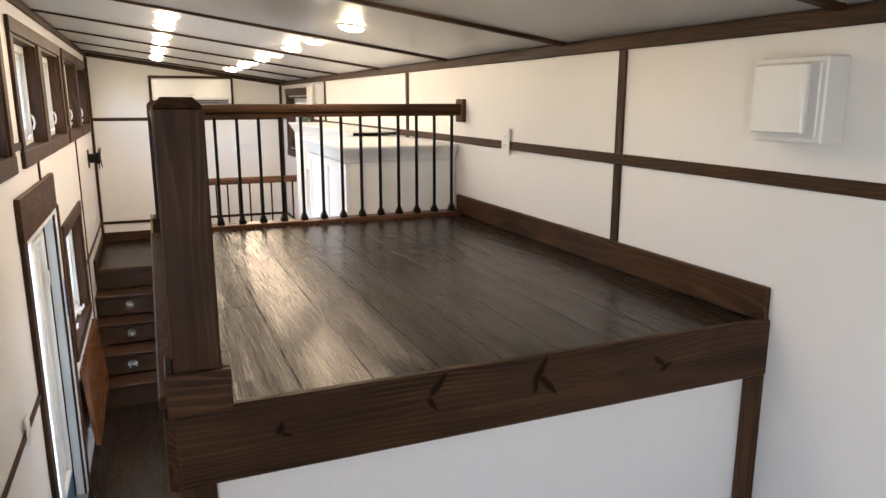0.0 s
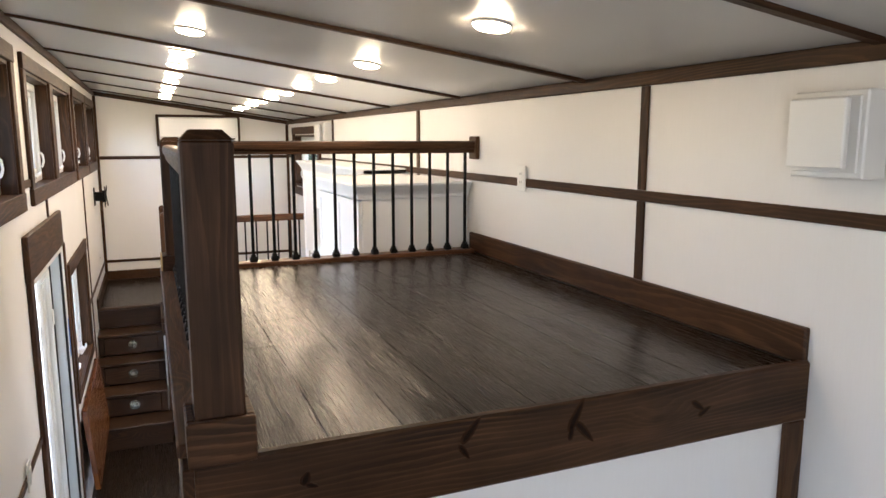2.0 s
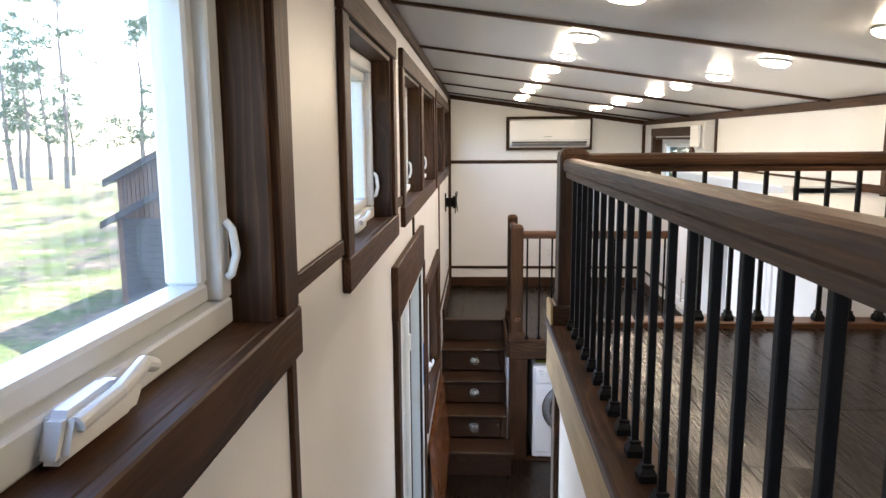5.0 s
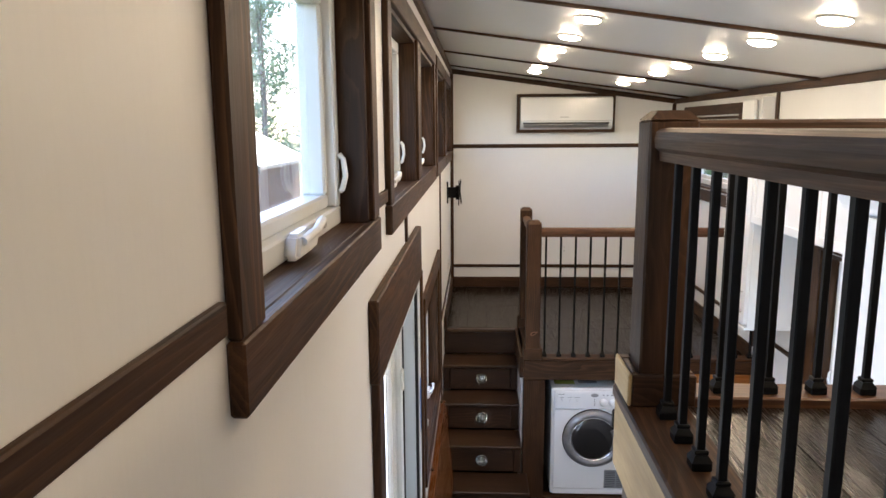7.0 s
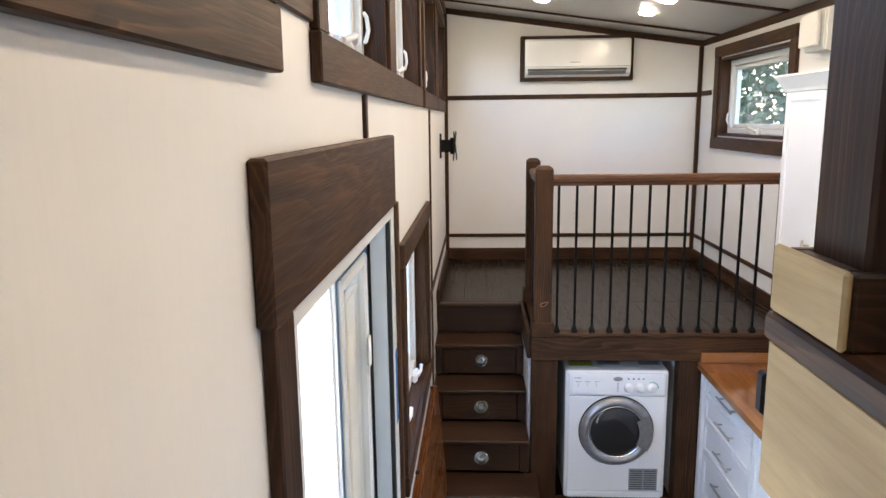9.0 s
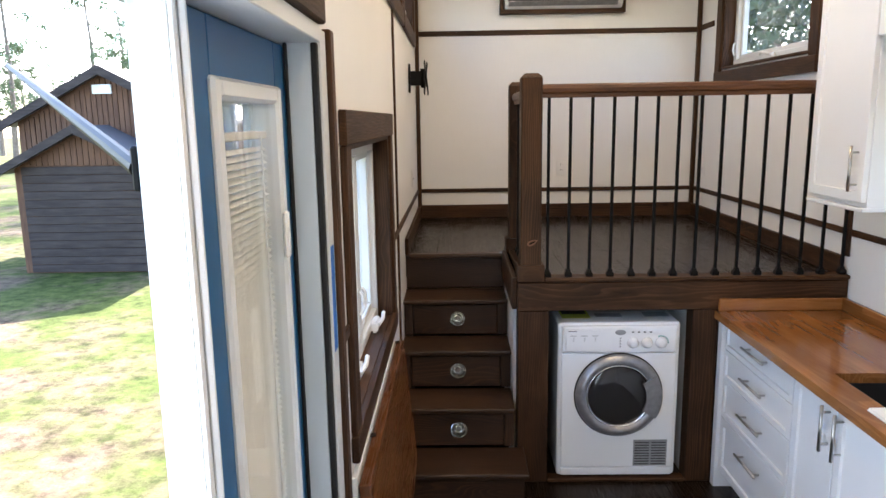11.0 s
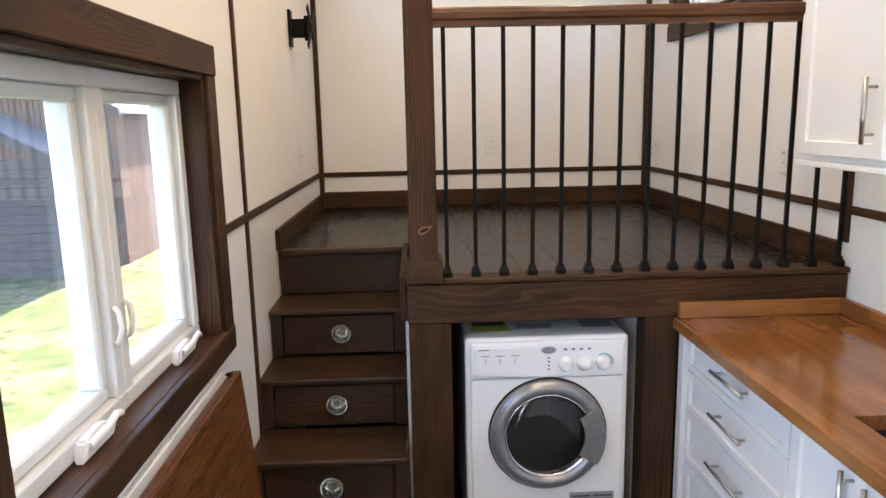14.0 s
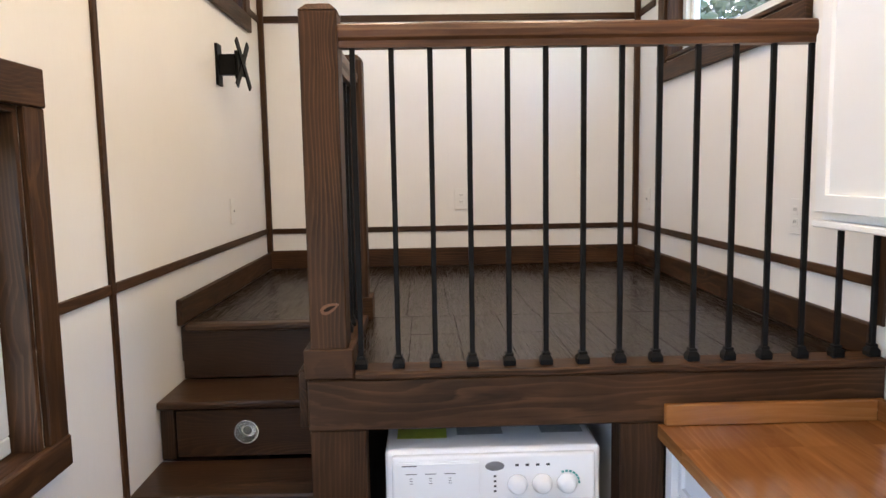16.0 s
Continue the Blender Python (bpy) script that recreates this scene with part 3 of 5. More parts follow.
def wooden_surround(w, y0, y1, z0, z1, c, head, apron):
    """Casing boards, head, apron, reveals and sill of a window in the left wall."""
    for a, b in ((y0 - c, y0 - 0.008), (y1 + 0.008, y1 + c)):
        part("casing_board", box(XL + 0.0005, XL + 0.018, a, b, z0 + 0.0125, z1 - 0.0005, 0.003), WOOD["z"], w)
    part("casing_head", box(XL + 0.0005, XL + 0.021, y0 - c - 0.004, y1 + c + 0.004, z1, z1 + head, 0.003), WOOD["y"], w)
    part("casing_apron", box(XL + 0.0005, XL + 0.021, y0 - c - 0.004, y1 + c + 0.004, z0 + 0.012 - apron, z0 + 0.012, 0.003), WOOD["y"], w)
    part("reveal", box(XL - 0.10, XL + 0.006, y0, y0 + 0.016, z0 + 0.0105, z1 - 0.0165, 0.001), WOOD["z"], w)
    part("reveal", box(XL - 0.10, XL + 0.006, y1 - 0.016, y1, z0 + 0.0105, z1 - 0.0165, 0.001), WOOD["z"], w)
    part("reveal", box(XL - 0.10, XL + 0.006, y0, y1, z1 - 0.016, z1 - 0.0005, 0.001), WOOD["y"], w)
    part("window_sill", box(XL - 0.10, XL - 0.0005, y0, y1, z0 - 0.004, z0 + 0.010, 0.002), WOOD["y"], w)


def vinyl_sash(w, y0, y1, z0, z1, xo, xi, side):
    """Outer frame, inner sash and a pane between two planes; side +1 faces +x."""
    lo, hi = min(xo, xi), max(xo, xi)
    f = bmesh.new()
    fw = 0.042
    for a, b, c, d in ((y0, y1, z0, z0 + fw), (y0, y1, z1 - fw, z1), (y0, y0 + fw, z0 + fw, z1 - fw), (y1 - fw, y1, z0 + fw, z1 - fw)):
        box(lo, hi, a, b, c, d, 0.004, f)
    part("window_frame", f, VINYL, w)
    s = bmesh.new()
    a0, a1, c0, c1, sw = y0 + fw, y1 - fw, z0 + fw, z1 - fw, 0.03
    lo2, hi2 = (lo, hi - 0.02) if side > 0 else (lo + 0.02, hi)
    for a, b, c, d in ((a0, a1, c0, c0 + sw), (a0, a1, c1 - sw, c1), (a0, a0 + sw, c0 + sw, c1 - sw), (a1 - sw, a1, c0 + sw, c1 - sw)):
        box(lo2 + 0.004, hi2, a, b, c, d, 0.005, s)
    part("sash", s, VINYL, w)
    gx = lo + 0.022 if side > 0 else hi - 0.026
    g = part("pane", box(gx, gx + 0.004, a0 + sw - 0.004, a1 - sw + 0.004, c0 + sw - 0.004, c1 - sw + 0.004), GLASS, w)
    g.visible_shadow = False


def crank(w, y, z, x, side=1):
    """A folding crank handle on a moulded cover."""
    b = prism([(y - 0.075, z - 0.03), (y + 0.06, z - 0.03), (y + 0.085, z - 0.005), (y + 0.03, z + 0.015), (y - 0.055, z + 0.012)], "x", x if side > 0 else x - 0.028, x + 0.028 if side > 0 else x)
    bmesh.ops.bevel(b, geom=b.edges[:], offset=0.007, segments=2, affect="EDGES")
    cover = part("crank_cover", b, PLASTIC, w)
    part("crank_arm", tube([(x + side * 0.03, y - 0.05, z + 0.0), (x + side * 0.042, y, z + 0.012), (x + side * 0.04, y + 0.055, z + 0.022), (x + side * 0.035, y + 0.085, z + 0.010)], 0.008), PLASTIC, cover)


def latch(w, y, z, x, side=1):
    """A curved lock lever on the frame."""
    b = tube([(x + side * 0.004, y, z - 0.042), (x + side * 0.010, y, z - 0.038), (x + side * 0.018, y + 0.003, z - 0.008), (x + side * 0.014, y + 0.002, z + 0.03), (x + side * 0.004, y, z + 0.042)], 0.0065)
    part("lock_lever", b, PLASTIC, w)


for i, (a, b) in enumerate(CLER):
    clerestory_window("window_%d" % (i + 1), a, b)


def low_window():
    """The two-sash casement beside the dining flap."""
    y0, y1, z0, z1 = LW
    w = tagged(new("window_6"), "white two-sash casement window in dark-stained pine casing", "window", "", "structure")
    w.matrix_basis = Matrix.Translation((XL, (y0 + y1) / 2, z0))
    wooden_surround(w, y0, y1, z0, z1, 0.092, 0.09, 0.076)
    m = (y0 + y1) / 2
    for a, b in ((y0 + 0.0165, m - 0.001), (m + 0.001, y1 - 0.0165)):
        vinyl_sash(w, a, b, z0 + 0.0105, z1 - 0.0165, XL - 0.135, XL - 0.058, 1)
        crank(w, b - 0.20, z0 + 0.04, XL - 0.058)
    latch(w, m - 0.03, z0 + 0.22, XL - 0.058)
    latch(w, m + 0.03, z0 + 0.22, XL - 0.058)


low_window()


def right_window(name, win, label, head=0.09):
    """A vinyl window in the right-hand wall."""
    y0, y1, z0, z1 = win
    w = tagged(new(name), label, "window", "", "structure")
    w.matrix_basis = Matrix.Translation((XR, (y0 + y1) / 2, z0))
    c = 0.10
    part("casing_board", box(XR - 0.024, XR - 0.0005, y0 - c, y0 - 0.012, z0 - 0.012, z1 + 0.012, 0.003), WOOD["z"], w)
    part("casing_board", box(XR - 0.024, XR - 0.0005, y1 + 0.012, y1 + c, z0 - 0.012, z1 + 0.012, 0.003), WOOD["z"], w)
    part("casing_head", box(XR - 0.028, XR - 0.0005, y0 - c, y1 + c, z1 + 0.0125, z1 + head, 0.003), WOOD["y"], w)
    part("casing_apron", box(XR - 0.028, XR - 0.0005, y0 - c, y1 + c, z0 - 0.098, z0 - 0.0125, 0.003), WOOD["y"], w)
    part("reveal", box(XR - 0.012, XR + 0.10, y0, y0 + 0.018, z0 + 0.018, z1 - 0.018, 0.001), WOOD["z"], w)
    part("reveal", box(XR - 0.012, XR + 0.10, y1 - 0.018, y1, z0 + 0.018, z1 - 0.018, 0.001), WOOD["z"], w)
    part("reveal", box(XR - 0.012, XR + 0.10, y0, y1, z1 - 0.0175, z1, 0.001), WOOD["y"], w)
    part("window_sill", box(XR - 0.018, XR + 0.10, y0, y1, z0, z0 + 0.0175, 0.003), WOOD["y"], w)
    vinyl_sash(w, y0 + 0.018, y1 - 0.018, z0 + 0.018, z1 - 0.018, XR + 0.12, XR + 0.06, -1)
    crank(w, (y0 + y1) / 2, z0 + 0.045, XR + 0.06, -1)
    latch(w, y1 - 0.05, z0 + 0.13, XR + 0.06, -1)


# unseen window, added as the opening that holds the fill lamp
rw9 = tagged(new("window_9"), "white vinyl window added out of view in the rear room", "window", "", "structure")
rw9.matrix_basis = Matrix.Translation((XL, -0.2, REAR[2]))
vinyl_sash(rw9, REAR[0], REAR[1], REAR[2], REAR[3], XL - 0.135, XL - 0.09, 1)
right_window("window_7", RW, "white vinyl awning window in dark-stained pine casing over the lounge")
right_window("window_8", KW, "white vinyl window in dark-stained pine casing over the sink")


# ---- patio door ----
def patio_door():
    d = tagged(new("door_1"), "blue patio door with a fixed leaf and its other leaf standing open outward", "door", "", "structure")
    d.matrix_basis = Matrix.Translation((XL, (DOOR_Y0 + DOOR_Y1) / 2, FLOOR))
    x0, x1 = XL - WT - 0.02, XL
    part("door_casing", box(XL + 0.0005, XL + 0.022, DOOR_Y0 - 0.106, DOOR_Y0 - 0.022, FLOOR, DOOR_Z + 0.006, 0.003), WOOD["z"], d)
    part("door_casing", box(XL + 0.0005, XL + 0.022, DOOR_Y1 + 0.0635, DOOR_Y1 + 0.105, FLOOR, DOOR_Z + 0.006, 0.003), WOOD["z"], d)
    part("door_head_casing", box(XL + 0.0005, XL + 0.026, DOOR_Y0 - 0.122, DOOR_Y1 - 0.005, DOOR_Z + 0.0065, DOOR_Z + 0.218, 0.004), WOOD["y"], d)
    part("jamb", box(x0, XL + 0.010, DOOR_Y0 - 0.02, DOOR_Y0 + 0.015, FLOOR, DOOR_Z, 0.002), PALEBLUE, d)
    part("jamb", box(x0, XL - 0.008, DOOR_Y1 - 0.015, DOOR_Y1 + 0.02, FLOOR, DOOR_Z, 0.002), PALEBLUE, d)
    part("jamb_edge", box(XL + 0.0005, XL + 0.010, DOOR_Y1 + 0.0035, DOOR_Y1 + 0.063, FLOOR, DOOR_Z, 0.001), VINYL, d)
    part("jamb_edge", box(XL + 0.0105, XL + 0.018, DOOR_Y0 - 0.021, DOOR_Y0 + 0.006, FLOOR, DOOR_Z, 0.001), VINYL, d)
    part("head_jamb", box(x0, XL + 0.014, DOOR_Y0 + 0.015, DOOR_Y1 - 0.015, DOOR_Z - 0.03, DOOR_Z + 0.005, 0.002), VINYL, d)
    part("weather_strip", box(XL - 0.0075, XL + 0.005, DOOR_Y1 - 0.017, DOOR_Y1 + 0.003, FLOOR, DOOR_Z - 0.03, 0.002), RUBBER, d)
    part("weather_strip", box(XL - 0.064, XL - 0.056, DOOR_Y1 - 0.024, DOOR_Y1 - 0.0155, FLOOR, DOOR_Z - 0.03, 0.002), RUBBER, d)
    part("door_sill", box(x0 - 0.04, XL + 0.01, DOOR_Y0 + 0.015, DOOR_Y1 - 0.015, FLOOR - 0.03, FLOOR + 0.02, 0.006), STEEL, d)
    mid0, mid1 = 4.862, 4.938
    mull = bmesh.new()
    box(XL - 0.085, XL - 0.06, mid0, mid1, FLOOR + 0.02, DOOR_Z - 0.03, 0.004, mull)
    box(XL - 0.13, XL - 0.0855, mid0 + 0.045, mid1, FLOOR + 0.02, DOOR_Z - 0.03, 0.004, mull)
    box(XL - 0.06, XL - 0.048, mid0 + 0.03, mid1 - 0.03, FLOOR + 0.02, DOOR_Z - 0.03, 0.005, mull)
    box(XL - 0.06, XL - 0.054, mid0 + 0.006, mid0 + 0.024, FLOOR + 0.02, DOOR_Z - 0.03, 0.002, mull)
    part("mullion", mull, VINYL, d)
    part("outer_mullion", box(XL - 0.165, XL - 0.131, 4.98, 5.06, FLOOR + 0.02, DOOR_Z - 0.03, 0.004), VINYL, d)
    leaf(d, mid1 + 0.001, DOOR_Y1 - 0.019, XL - 0.11, XL - 0.065, None)
    # the open leaf, swung outward about the mullion
    turn = Matrix.Translation((XL - 0.172, mid0 + 0.22, 0)) @ pose(0, 0, 0, 0, 0, -171) @ Matrix.Translation((-(XL - 0.15), -mid0, 0))
    leaf(d, DOOR_Y0 + 0.02, mid0 - 0.003, XL - 0.195, XL - 0.15, turn)
    part("tape", box(XL + 0.0102, XL + 0.0112, DOOR_Y1 + 0.014, DOOR_Y1 + 0.050, 1.355, 1.60), TAPE, d, "strip of blue masking tape")


def leaf(d, y0, y1, x0, x1, turn):
    """A panelled leaf: stiles, rails, moulded light frame, glass, blinds."""
    z0, z1 = FLOOR + 0.025, DOOR_Z - 0.035
    s = bmesh.new()
    st = 0.081
    for a, b, c, e in ((y0, y0 + st, z0, z1), (y1 - st, y1, z0, z1), (y0 + st, y1 - st, z0, z0 + 0.22), (y0 + st, y1 - st, z1 - 0.10, z1)):
        box(x0, x1, a, b, c, e, 0.003, s)
    m = bmesh.new()
    a0, a1, c0, c1 = y0 + st - 0.012, y1 - st + 0.012, z0 + 0.208, z1 - 0.088
    for a, b, c, e in ((a0, a0 + 0.034, c0, c1), (a1 - 0.034, a1, c0, c1), (a0 + 0.034, a1 - 0.034, c0, c0 + 0.034), (a0 + 0.034, a1 - 0.034, c1 - 0.034, c1)):
        box(x0 - 0.008, x1 + 0.010, a, b, c, e, 0.006, m)
    slats = bmesh.new()
    z = c0 + 0.05
    while z < c1 - 0.11:
        t = box(-0.007, 0.007, a0 + 0.042, a1 - 0.042, -0.0006, 0.0006)
        bmesh.ops.transform(t, matrix=Matrix.Translation(((x0 + x1) / 2, 0, z)) @ pose(0, 0, 0, 0, 30, 0), verts=t.verts[:])
        merge(t, slats)
        z += 0.0125
    rail = box((x0 + x1) / 2 - 0.008, (x0 + x1) / 2 + 0.008, a0 + 0.04, a1 - 0.04, c1 - 0.10, c1 - 0.085, 0.002)
    cords = bmesh.new()
    for y in (a0 + 0.09, a1 - 0.09):
        box((x0 + x1) / 2 + 0.0085, (x0 + x1) / 2 + 0.0105, y - 0.004, y + 0.004, c0 + 0.05, c1 - 0.09, 0, cords)
    glide = box(x1 + 0.0101, x1 + 0.020, a1 - 0.052, a1 - 0.028, 1.605, 1.70, 0.004)
    g1 = box(x1 - 0.010, x1 - 0.007, a0 + 0.03, a1 - 0.03, c0 + 0.03, c1 - 0.03)
    g2 = box(x0 + 0.007, x0 + 0.010, a0 + 0.03, a1 - 0.03, c0 + 0.03, c1 - 0.03)
    if turn is not None:
        for b in (s, m, slats, rail, cords, glide, g1, g2):
            bmesh.ops.transform(b, matrix=turn, verts=b.verts[:])
    lf = part("door_leaf", s, BLUE, d, "blue painted door leaf")
    part("light_frame", m, VINYL, lf)
    part("blind_slats", slats, BLIND, lf)
    part("blind_headrail", rail, BLIND, lf)
    part("blind_cords", cords, VINYL, lf)
    part("blind_slider", glide, PLASTIC, lf)
    for g in (g1, g2):
        p = part("pane", g, GLASS, lf)
        p.visible_shadow = False


patio_door()


# ---- railings ----
def newel(at, size, base, top, plinth_top, plinth, label):
    """A square newel post with a chamfered cap and a plinth."""
    x, y = at
    n = thing("newel_post", (x, y, base), label, "post")
    h = size / 2
    b = bmesh.new()
    box(x - h, x + h, y - h, y + h, base, top - 0.018, 0.004, b)
    t = bmesh.new()
    bmesh.ops.create_cone(t, cap_ends=True, segments=4, radius1=h * 1.414, radius2=h * 0.86, depth=0.018)
    bmesh.ops.transform(t, matrix=Matrix.Translation((x, y, top - 0.0085)) @ pose(0, 0, 0, 0, 0, 45), verts=t.verts[:])
    merge(t, b)
    part("post", b, WOOD["z"], n)
    p = plinth
    for a0, a1, b0, b1 in ((x - h - p, x + h + p, y - h - p, y - h - 0.0005), (x - h - p, x + h + p, y + h + 0.0005, y + h + p), (x - h - p, x - h - 0.0005, y - h, y + h), (x + h + 0.0005, x + h + p, y - h, y + h)):
        part("plinth_board", box(a0, a1, b0, b1, base, plinth_top, 0.003), WOOD["x"], n)
    return n


LBL = "dark-stained pine newel post with a chamfered cap"
newel((0.10, 1.975), 0.088, LOFT + 0.012, 2.728, 2.218, 0.016, LBL)
newel((0.099, 3.998), 0.094, LOFT + 0.018, 2.722, 2.204, 0.016, LBL)
newel((0.106, LG_Y + 0.048), 0.096, LOUNGE + 0.003, 2.076, 1.20, 0.016, LBL + " and a split knot")
newel((0.106, 7.99), 0.088, LOUNGE, 2.076, 1.20, 0.016, LBL)

BAL_MESH = {}


def baluster(parent, x, y, z0, z1):
    """A square black iron baluster with a stepped shoe; one mesh for each length."""
    key = round(z1 - z0, 3)
    if key not in BAL_MESH:
        b = bmesh.new()
        h = z1 - z0
        r = 0.0068
        box(-r, r, -r, r, 0, h, 0.0015, b)
        box(-0.0165, 0.0165, -0.0165, 0.0165, 0.0, 0.016, 0.002, b)
        t = bmesh.new()
        bmesh.ops.create_cone(t, cap_ends=True, segments=4, radius1=0.0165 * 1.414, radius2=0.010 * 1.414, depth=0.010)
        bmesh.ops.transform(t, matrix=Matrix.Translation((0, 0, 0.021)) @ pose(0, 0, 0, 0, 0, 45), verts=t.verts[:])
        merge(t, b)
        box(-0.0115, 0.0115, -0.0115, 0.0115, 0.026, 0.034, 0.002, b)
        me = bpy.data.meshes.new("baluster")
        b.to_mesh(me)
        b.free()
        me.materials.append(BLACK)
        BAL_MESH[key] = me
    o = new("baluster", BAL_MESH[key])
    o.parent = parent
    o.matrix_parent_inverse = world_of(parent).inverted()
    o.matrix_basis = Matrix.Translation((x, y, z0))
    return o


def hand_profile(c, top, w=0.058, h=0.062):
    """A moulded handrail section about a centre line."""
    s = w / 2
    return [(c - s * 0.62, top - h), (c + s * 0.62, top - h), (c + s * 0.66, top - h * 0.72), (c + s * 0.94, top - h * 0.60), (c + s, top - h * 0.34), (c + s * 0.9, top - h * 0.12), (c + s * 0.6, top - 0.002),
            (c, top), (c - s * 0.6, top - 0.002), (c - s * 0.9, top - h * 0.12), (c - s, top - h * 0.34), (c - s * 0.94, top - h * 0.60), (c - s * 0.66, top - h * 0.72)]


r1 = thing("railing", (0.86, 4.02, LOFT + 0.02), "dark pine handrail on black iron balusters at the loft end", "railing", "railings")
part("handrail", prism(hand_profile(4.02, 2.705), "x", 0.1465, XR - 0.022), WOOD["x"], r1)
part("wall_block", box(XR - 0.022, XR - 0.0005, 3.975, 4.065, 2.61, 2.728, 0.004), WOOD["z"], r1)
for i in range(14):
    baluster(r1, 0.236 + 0.0996 * i, 4.02, LOFT + 0.02, 2.645)
r2 = thing("railing", (0.09, 3.0, LOFT + 0.018), "dark pine handrail on black iron balusters above the corridor", "railing", "railings")
part("handrail", prism(hand_profile(0.09, 2.69), "y", 2.0195, 3.9505), WOOD["y"], r2)
for i in range(18):
    baluster(r2, 0.092, 2.165 + 0.1013 * i, LOFT + 0.018, 2.630)
r3 = thing("railing", (0.87, LG_Y + 0.03, LOUNGE + 0.018), "reddish-brown pine handrail on black iron balusters at the lounge edge", "railing", "railings")
part("handrail", prism(hand_profile(LG_Y + 0.035, 2.029), "x", 0.1545, 1.375), RAILW["x"], r3)
for i in range(15):
    baluster(r3, 0.187 + 0.0988 * i, LG_Y + 0.032, LOUNGE + 0.018, 1.969)
r4 = thing("railing", (0.106, 7.6, LOUNGE + 0.018), "short pine handrail on black iron balusters beside the stairs", "railing", "railings")
part("handrail", prism(hand_profile(0.106, 2.015), "y", LG_Y + 0.0965, 7.9455), RAILW["y"], r4)
part("bottom_sill", box(0.06, 0.15, LG_Y + 0.113, 7.929, LOUNGE - 0.011, LOUNGE + 0.018, 0.003), WOOD["y"], r4)
for i in range(6):
    baluster(r4, 0.106, LG_Y + 0.17 + 0.1 * i, LOUNGE + 0.018, 1.955)


# ---- stairs ----
def drawer_stairs():
    s = thing("staircase", (-0.24, 7.4, FLOOR), "dark oak stairs with drawers built into the risers", "stairs")
    run, rise = 0.254, 0.205
    for k in range(5):
        y, z = 7.905 - k * run, LOUNGE - k * rise
        x1 = 0.033 if k < 4 else 0.075
        if k > 0:
            part("tread", box(XL + 0.001 + (0.03 if k > 3 else 0.0), x1, y, y + run + 0.022, z - 0.026, z, 0.008, None, 2), STAIR["x"], s)
        else:
            part("nosing", box(XL + 0.02, x1, y, y + 0.06, z - 0.026, z + 0.001, 0.008, None, 2), STAIR["x"], s)
        zr0 = z - rise
        yb = y + 0.024
        if 0 < k < 4:
            body = bmesh.new()
            box(XL + 0.004, XL + 0.05, yb, yb + run, zr0 + 0.001, z - 0.027, 0.002, body)
            box(-0.018, x1 - 0.002, yb, yb + run, zr0 + 0.001, z - 0.027, 0.002, body)
            box(XL + 0.05, -0.018, yb + 0.02, yb + run, zr0 + 0.001, z - 0.027, 0.0, body)
            part("riser_frame", body, STAIR["z"], s)
            d = part("drawer_front", box(XL + 0.055, -0.023, yb + 0.001, yb + 0.018, zr0 + 0.007, z - 0.034, 0.003), STAIR["x"], s)
            kz, ky = z - 0.103, yb
            kn = part("knob", lathe([(0.0, 0.0), (0.013, 0.0), (0.013, 0.012), (0.026, 0.018), (0.040, 0.023), (0.041, 0.029), (0.033, 0.036), (0.014, 0.040), (0.0, 0.0405)], (-0.24, ky, kz), (0, -1, 0), 28), KNOBG, d, "clear glass knob", True)
            part("knob_plate", lathe([(0.0, 0.0), (0.017, 0.0), (0.017, 0.003), (0.0, 0.0031)], (-0.24, ky + 0.0005, kz), (0, -1, 0), 28), STEEL, kn)
        else:
            part("riser", box(XL + (0.035 if k == 4 else 0.004), x1 - (0.02 if k == 4 else 0.002), yb, yb + run if k else yb + 0.02, zr0 + 0.001, z - 0.027, 0.002), STAIR["x"], s)


drawer_stairs()


def rear_stairs():
    s = thing("staircase", (-0.24, 3.4, FLOOR), "dark oak stairs going down from the corridor", "stairs")
    for k in range(1, 5):
        z = UPPER - 0.205 * k
        y = 2.881 + 0.28 * (k - 1)
        part("tread", box(XL + 0.001, LOFT_X + 0.018, y, y + 0.30, z - 0.026, z, 0.006), STAIR["x"], s)
        part("riser", box(XL + 0.001, LOFT_X + 0.018, y + 0.26, y + 0.28, FLOOR, z - 0.027, 0.002), STAIR["x"], s)


rear_stairs()


